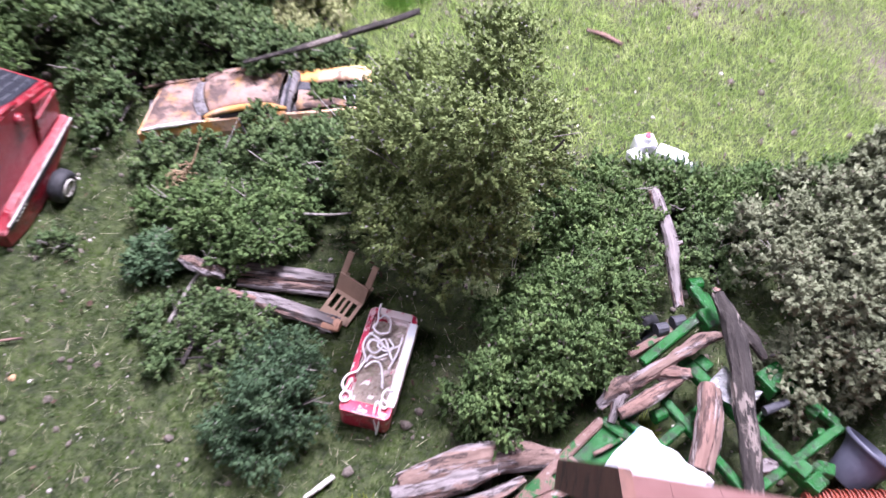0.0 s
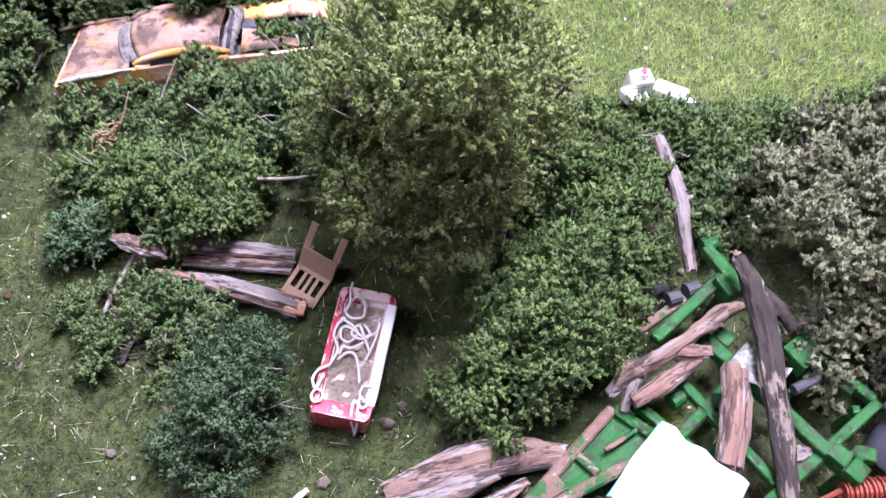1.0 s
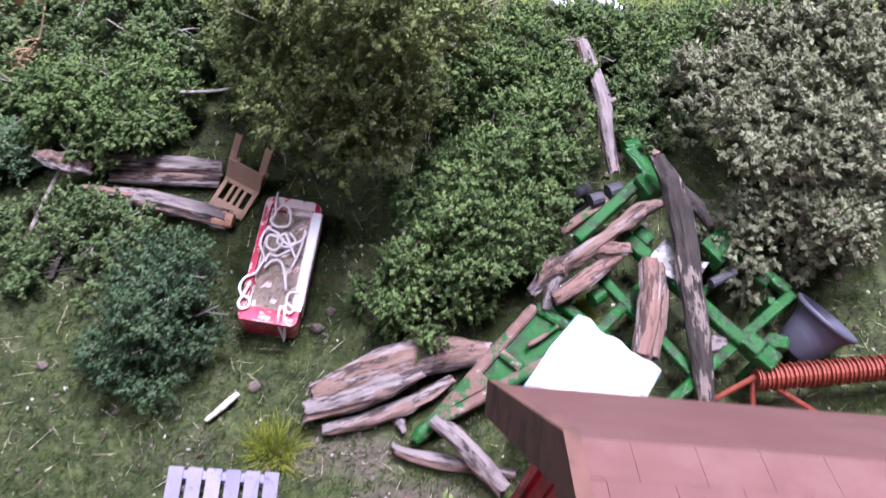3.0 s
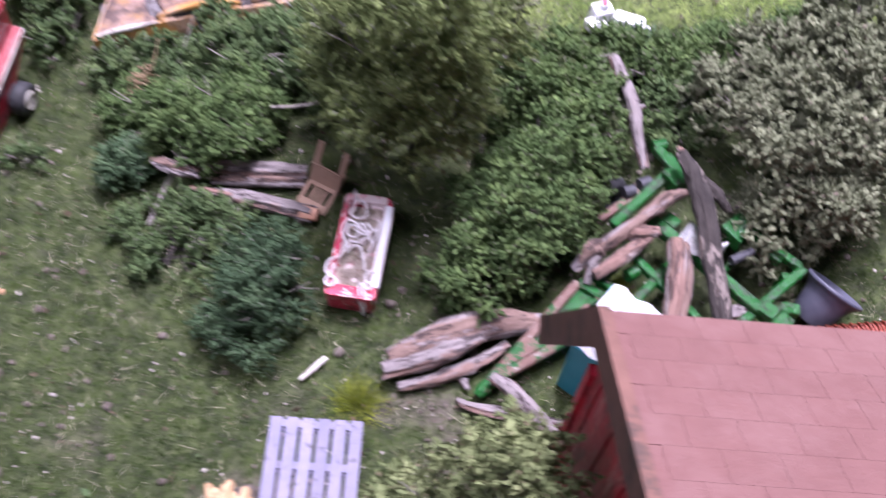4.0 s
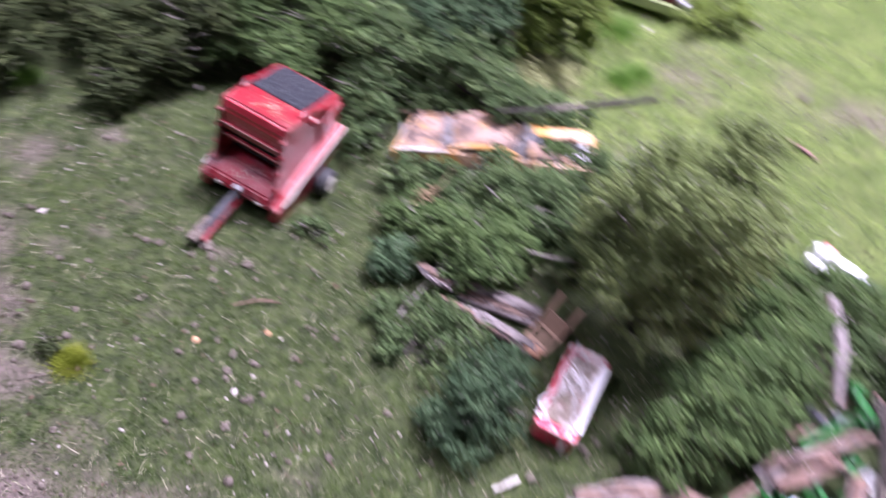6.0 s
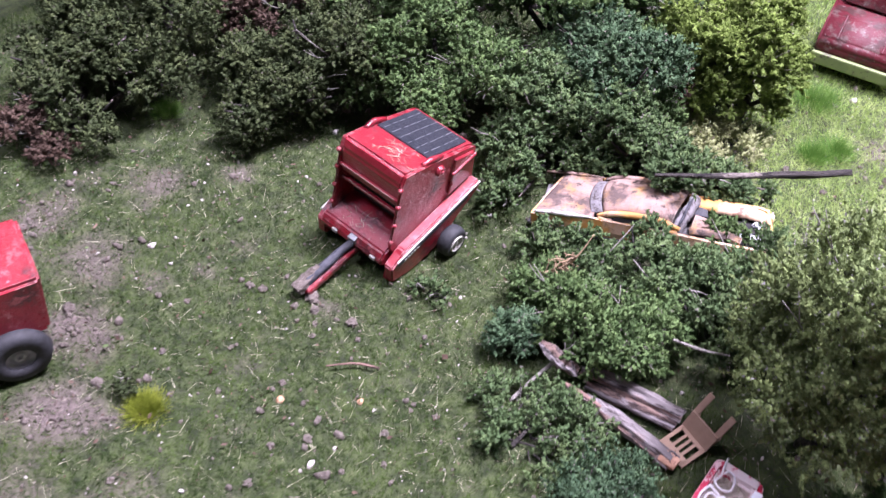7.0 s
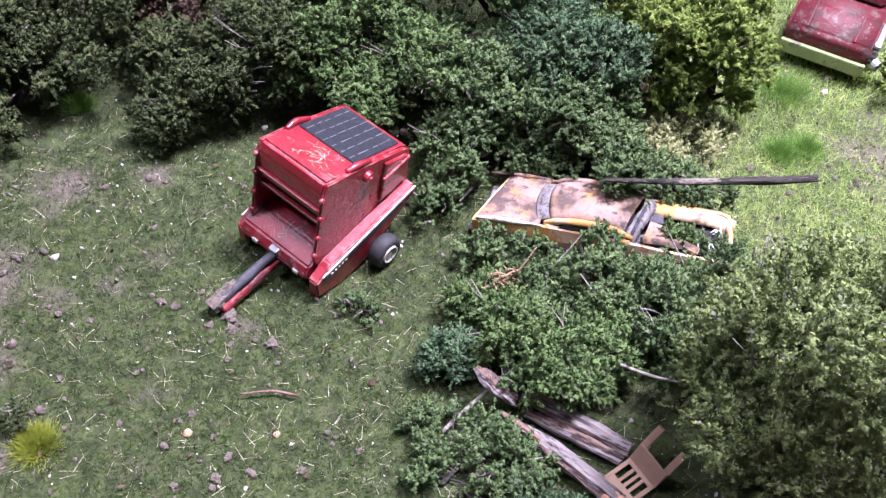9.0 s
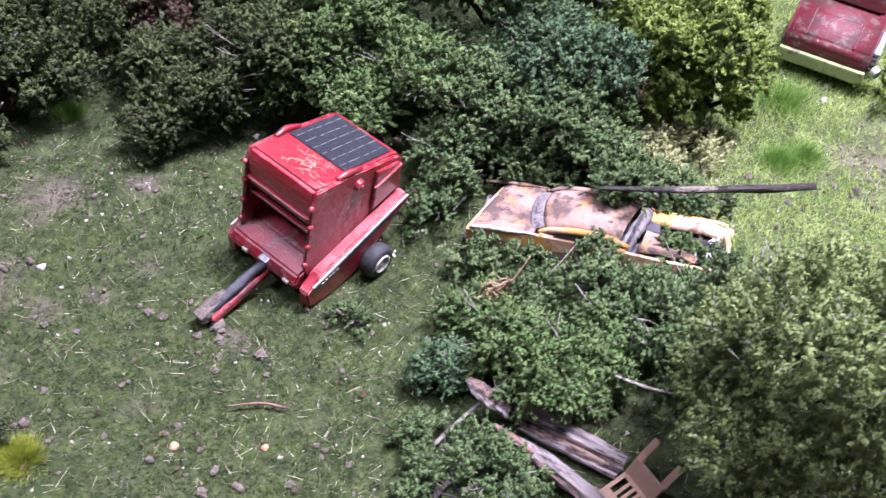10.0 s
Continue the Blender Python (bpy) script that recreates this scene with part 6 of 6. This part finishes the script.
    tagged(scrap, "crumpled white paper scrap caught on the barn ridge", "paper")
    y = thing("yellow_tray", (46, 28, 0), (0, 0, 12), "yellow plastic tray standing inside the barn door", "tray")
    for c, s in (((0, 0, 1), (20, 26, 1.6)), ((-9.6, 0, 8), (1, 26, 15)), ((9.6, 0, 8), (1, 26, 15)), ((0, 12.8, 8), (19, 1, 15)), ((0, -12.8, 8), (19, 1, 15))):
        b2 = bmesh.new()
        box(b2, c, s, (0, 0, 0), 0.3)
        part("panel", b2, YELLOW, y)


barn()


# ---- pallet and kindling ----
def pallet():
    ob = thing("pallet", (-20.8, 70.6, -0.4), (0, 0, -1.5), "small lilac-grey painted wooden pallet on the grass", "pallet")
    for k in range(6):
        bm = bmesh.new()
        box(bm, (-10 + k * 4.0, 0, 2.6), (3.1, 24.4, 0.7), (0, 0, 0), 0.12)
        part("deck_board", bm, PALLET, ob)
    for y in (-10.8, 0, 10.8):
        bm = bmesh.new()
        box(bm, (0, y, 1.5), (23, 1.9, 1.6), (0, 0, 0), 0.12)
        part("bearer", bm, PALLET, ob)
        bm = bmesh.new()
        box(bm, (0, y, 0.4), (23, 2.6, 0.6), (0, 0, 0), 0.1)
        part("bottom_board", bm, PALLET, ob)


pallet()


def kindling():
    rng = random.Random(5)
    for k in range(17):
        layer = 0 if k < 7 else 1 if k < 13 else 2
        x, y = -40 + rng.uniform(-5.6, 5.6) * (1 - 0.25 * layer), 58.5 + rng.uniform(-2.2, 2.2)
        ob = thing("kindling", (x, y, 0.8 + 1.7 * layer), (rng.uniform(-6, 6), rng.uniform(-40, 40), rng.gauss(-3, 9)), "split pale kindling stick in a small pile", "firewood", "kindling pile")
        bm = bmesh.new()
        l = rng.uniform(7.0, 11.0)
        prism(bm, [(-1.1, -0.8), (1.0, -0.9), (0.7, 0.9), (-0.5, 1.1)], -l / 2, l / 2)
        for v in bm.verts:
            x1, y1, z1 = v.co
            v.co = (y1 + rng.uniform(-0.15, 0.15), x1 + rng.uniform(-0.5, 0.5), z1 + rng.uniform(-0.15, 0.15))
        part("stick", bm, PALE_WOOD, ob)


kindling()


# ---- white jugs on the lawn ----
def jug(place, turn, h, w, label, cap=None):
    ob = thing("white_jug", place, turn, label, "jug", "white jugs on the lawn")
    bm = bmesh.new()
    box(bm, (0, 0, h * 0.4), (w, w * 0.8, h * 0.8), (0, 0, 0), w * 0.16)
    part("body", bm, WHITE, ob)
    bm = bmesh.new()
    rod(bm, (0, 0, h * 0.78), (0, 0, h), w * 0.3, w * 0.2, 14)
    part("neck", bm, WHITE, ob)
    if cap:
        bm = bmesh.new()
        rod(bm, (0, 0, h * 0.98), (0, 0, h * 1.06), w * 0.15, w * 0.15, 12)
        part("cap", bm, cap, ob, "red cap")
    return ob


jug((62.5, 232, -0.6), (6, 0, 20), 9.5, 7.0, "white plastic jug with a red cap standing on the lawn", TUB_RED)
jug((66.8, 229.5, 3.0), (0, 88, -22), 13, 6.5, "white plastic jug lying on its side")
jug((58.5, 229, 2.2), (80, 0, 30), 6, 4.4, "small white plastic jug lying on the lawn")
crumple("white_scrap", (59.5, 213, 14.5), 4, 4.5, 2.2, WHITE, "white plastic scrap caught in the hedge", "scrap", 22, 30, 0.6)


# ---- red truck and red wagon at the edges ----
def truck():
    ob = thing("rusty_truck", (-32, 369, 0), (0, 0, 1), "rusty red toy truck with a lime bumper and silver grille", "truck")
    body = [(-19.5, 7), (-20, 12), (-18.6, 15.5), (-8, 20.5), (16, 21.5), (18, 8)]
    bm = bmesh.new()
    prism(bm, body, -16.5, 15)
    bmesh.ops.bevel(bm, geom=list(bm.edges), offset=1.0, segments=3, affect="EDGES")
    shell = part("body", bm, TRUCK_RED, ob, "", True)
    for x in (-9.5, 8):
        bm = bmesh.new()
        beam(bm, (x, -18.4, 15.9), (x, -8, 20.8), 0.5, 0.4, 0.1)
        part("hood_crease", bm, TRUCK_RED, shell)
    bm = bmesh.new()
    prism(bm, [(0, 21), (3, 32), (14, 32), (17, 21)], -14, 13)
    bmesh.ops.bevel(bm, geom=list(bm.edges), offset=1.2, segments=2, affect="EDGES")
    part("cab", bm, TRUCK_RED, ob)
    bm = bmesh.new()
    box(bm, (-0.8, -20.4, 6.8), (31.5, 2.2, 5.2), (0, 0, 0), 0.7)
    part("bumper", bm, LIME, ob, "lime-green bumper")
    for k in range(5):
        bm = bmesh.new()
        box(bm, (15.9, -9.5, 8 + k * 2.0), (2.4, 16, 1.3), (0, 0, 0), 0.4)
        part("grille_slat", bm, SILVER, ob, "silver slat")
    bm = bmesh.new()
    rod(bm, (17, -17.5, 9.6), (19, -18.5, 9.4), 2.4, 2.0, 16)
    part("headlight", bm, SILVER, ob, "silver headlight")
    for x in (-13, 13):
        for y in (-11, 11):
            bm = bmesh.new()
            ring(bm, [(1.5, -2), (5, -2), (5.6, 0), (5, 2), (1.5, 2)], 22)
            t = part("wheel", bm, RUBBER, ob, "", True)
            t.matrix_local = pose(x * MM, y * MM, 4.6 * MM, 0, 90, 0)


truck()


def wagon():
    ob = thing("red_wagon", (-210.5, 66.5, 0), (0, 0, -28), "red toy farm wagon with silver-rimmed wheels", "wagon")
    bm = bmesh.new()
    prism(bm, [(-30, 12), (-32, 32), (28, 32), (26, 12)], -13, 13)
    bmesh.ops.bevel(bm, geom=list(bm.edges), offset=1.0, segments=2, affect="EDGES")
    part("body", bm, RED, ob)
    bm = bmesh.new()
    box(bm, (0, -2, 11), (24, 50, 3), (0, 0, 0), 0.5)
    part("chassis", bm, DARK_METAL, ob)
    for x in (-14, 14):
        for y in (-18, 16):
            bm = bmesh.new()
            ring(bm, [(4, -2.6), (8.0, -2.6), (9, 0), (8.0, 2.6), (4, 2.6)], 26)
            t = part("wheel", bm, RUBBER, ob, "black tyre", True)
            t.matrix_local = pose(x * MM, y * MM, 8.4 * MM, 0, 90 if x > 0 else -90, 0)
            bm = bmesh.new()
            ring(bm, [(0, 1.4), (2, 1.6), (2.4, 0.8), (3.6, 1.0), (4.2, 2.4), (4.4, -2.2), (0, -2.2)], 22)
            part("rim", bm, SILVER, t, "silver rim", True)


wagon()


# ---- tufts, stones, small twigs ----
def tuft(place, radius, height, material, label, seed, count=700):
    x, y = place
    ob = thing("grass_tuft", (x, y, ground_height(x, y)), (0, 0, 0), label, "grass tuft")
    rng = np.random.default_rng(seed)
    root = rng.normal(0, radius * 0.28, (count, 2))
    out = root / radius * 1.6 + rng.normal(0, 0.35, (count, 2))
    top = np.c_[out, np.ones(count)]
    top = top / np.linalg.norm(top, axis=1)[:, None] * (height * rng.uniform(0.6, 1.2, count))[:, None]
    base = np.c_[root, np.full(count, -0.3)]
    az = rng.uniform(0, 6.28, count)
    side = np.c_[np.cos(az), np.sin(az), 0 * az] * 0.09
    verts = np.stack([base - side, base + side, base + top * 0.6 + side * 0.7, base + top], 1).reshape(-1, 3)
    f = np.arange(count)[:, None] * 4
    raw_mesh("blade_tuft", verts, np.hstack([f, f + 1, f + 2, f + 3]), material, ob)


tuft((-155.5, 83), 6.5, 4.0, TUFT_YELLOW, "yellow-green fibre tuft on the meadow", 1, 2600)
tuft((-10.5, 88.5), 8, 5, TUFT_YELLOW, "yellow-green fibre tuft beside the big log", 2, 900)
tuft((-237, 181), 7, 5, TUFT_GREEN, "bright green fibre tuft at the hedge", 3, 900)
tuft((-30, 295), 7, 7, TUFT_GREEN, "bright green fibre tuft on the lawn", 4, 900)
tuft((-23, 303), 7, 7, TUFT_GREEN, "bright green fibre tuft on the lawn", 5, 800)
tuft((-38, 328), 13, 8, TUFT_GREEN, "bright green grass before the red truck", 6, 900)
tuft((60, 126), 5, 4, TUFT_YELLOW, "yellow-green fibre tuft under the implement", 7, 500)
shrub("dark_clump", (-163, 85), [(-163, 85, 1.5, 3, 3, 2)], LEAF_DARK, "tiny dark green clump beside the yellow tuft", BUSH, 700, 0.7, 51, 0.3)
shrub("dark_clump", (-112, 160), [(-112, 160, 2, 5, 4, 2.5)], LEAF_DEEP, "thin dark weed clump in front of the baler", BUSH, 900, 0.9, 52, 0.4)


def stone(x, y, r, material, label, seed):
    bm = bmesh.new()
    bmesh.ops.create_icosphere(bm, subdivisions=3, radius=r)
    for v in bm.verts:
        rugged = 0.3 if material is STONE_WARM else 0.75
        v.co *= 1 + rugged * noise.noise(v.co * (1.5 / r) + Vector((seed, 0, 0))) + rugged * 0.4 * noise.noise(v.co * (3.5 / r) + Vector((seed, 4, 0)))
        v.co.z *= 0.75
    ob = part("stone", bm, material, None, "", material is STONE_WARM)
    ob.location = (x * MM, y * MM, (ground_height(x, y) + r * 0.45) * MM)
    tagged(ob, label, "stone")


for k, (x, y, r, warm) in enumerate(((-108, 116.5, 1.2, 1), (-127, 105, 1.5, 1), (-141, 139, 2.6, 0), (-138, 136, 1.8, 0), (-126, 138, 2.0, 0), (-130, 110, 1.2, 0), (-97, 112, 1.4, 0), (-113, 99, 1.6, 0), (-105, 82, 1.8, 0), (-118, 80, 1.5, 0), (-160, 133, 1.6, 0), (-88, 124, 1.2, 0), (-70, 72, 1.2, 0), (2, 66, 1.4, 0), (-165, 100, 1.3, 0), (-148, 62, 1.4, 0), (-144, 134, 1.3, 0), (-135, 132, 1.2, 0), (-140, 130, 1.0, 0), (-133, 128, 1.1, 0), (-121, 134, 1.0, 0), (-92, 104, 1.1, 0), (-120, 92, 1.3, 0), (-100, 96, 1.0, 0), (-150, 112, 1.0, 0), (-172, 118, 1.1, 0), (-110, 70, 1.2, 0), (-80, 92, 1.0, 0))):
    stone(x, y, r * 0.72, STONE_WARM if warm else STONE, "smooth orange pebble on the turf" if warm else "rough brown-grey clod lying on the turf", k)

def dry_sprig():
    ob = thing("dry_sprig", (-78, 183, 13), (0, 0, 0), "dry tan sprig with fine twigs before the car", "twig")
    bm = bmesh.new()
    limb(bm, [(3.5, 6, 11), (2.2, 3.4, 6.5), (0.6, 1, 2.5), (-2.5, -1.5, -1.0), (-6, -3, -4)], [0.16, 0.24, 0.34, 0.34, 0.22], 6, 0.25, 61)
    part("stem", bm, DRY_TWIG, ob, smooth=True)
    rng = random.Random(9)
    for k in range(22):
        s = rng.uniform(0, 1)
        root = Vector((1.6 - 7.4 * s, 2 - 5 * s, 4.0 - 7.6 * s))
        d = Vector((rng.gauss(0, 1), rng.gauss(-0.3, 0.8), rng.gauss(0.2, 0.7))).normalized() * rng.uniform(2.0, 5.0)
        bm = bmesh.new()
        limb(bm, [root, root + d * 0.5 + Vector((rng.uniform(-0.5, 0.5), rng.uniform(-0.5, 0.5), 0.3)), root + d], [0.22, 0.2, 0.12], 5, 0.3, 70 + k, 3)
        for j in range(4):
            b0 = root + d * rng.uniform(0.4, 1)
            rod(bm, b0, b0 + Vector((rng.uniform(-1, 1), rng.uniform(-1, 1), rng.uniform(-0.4, 1))), 0.16, 0.1, 5)
        part("twig", bm, DRY_TWIG, ob, smooth=True)


dry_sprig()
log("green_pipe", [(4, 47, 2), (14, 49.5, 3), (26, 51, 2.6)], [1.2, 1.3, 1.2], TUFT_GREEN, "bright green plastic pipe lying in the grass", 64, 10, 0.03, category="pipe")
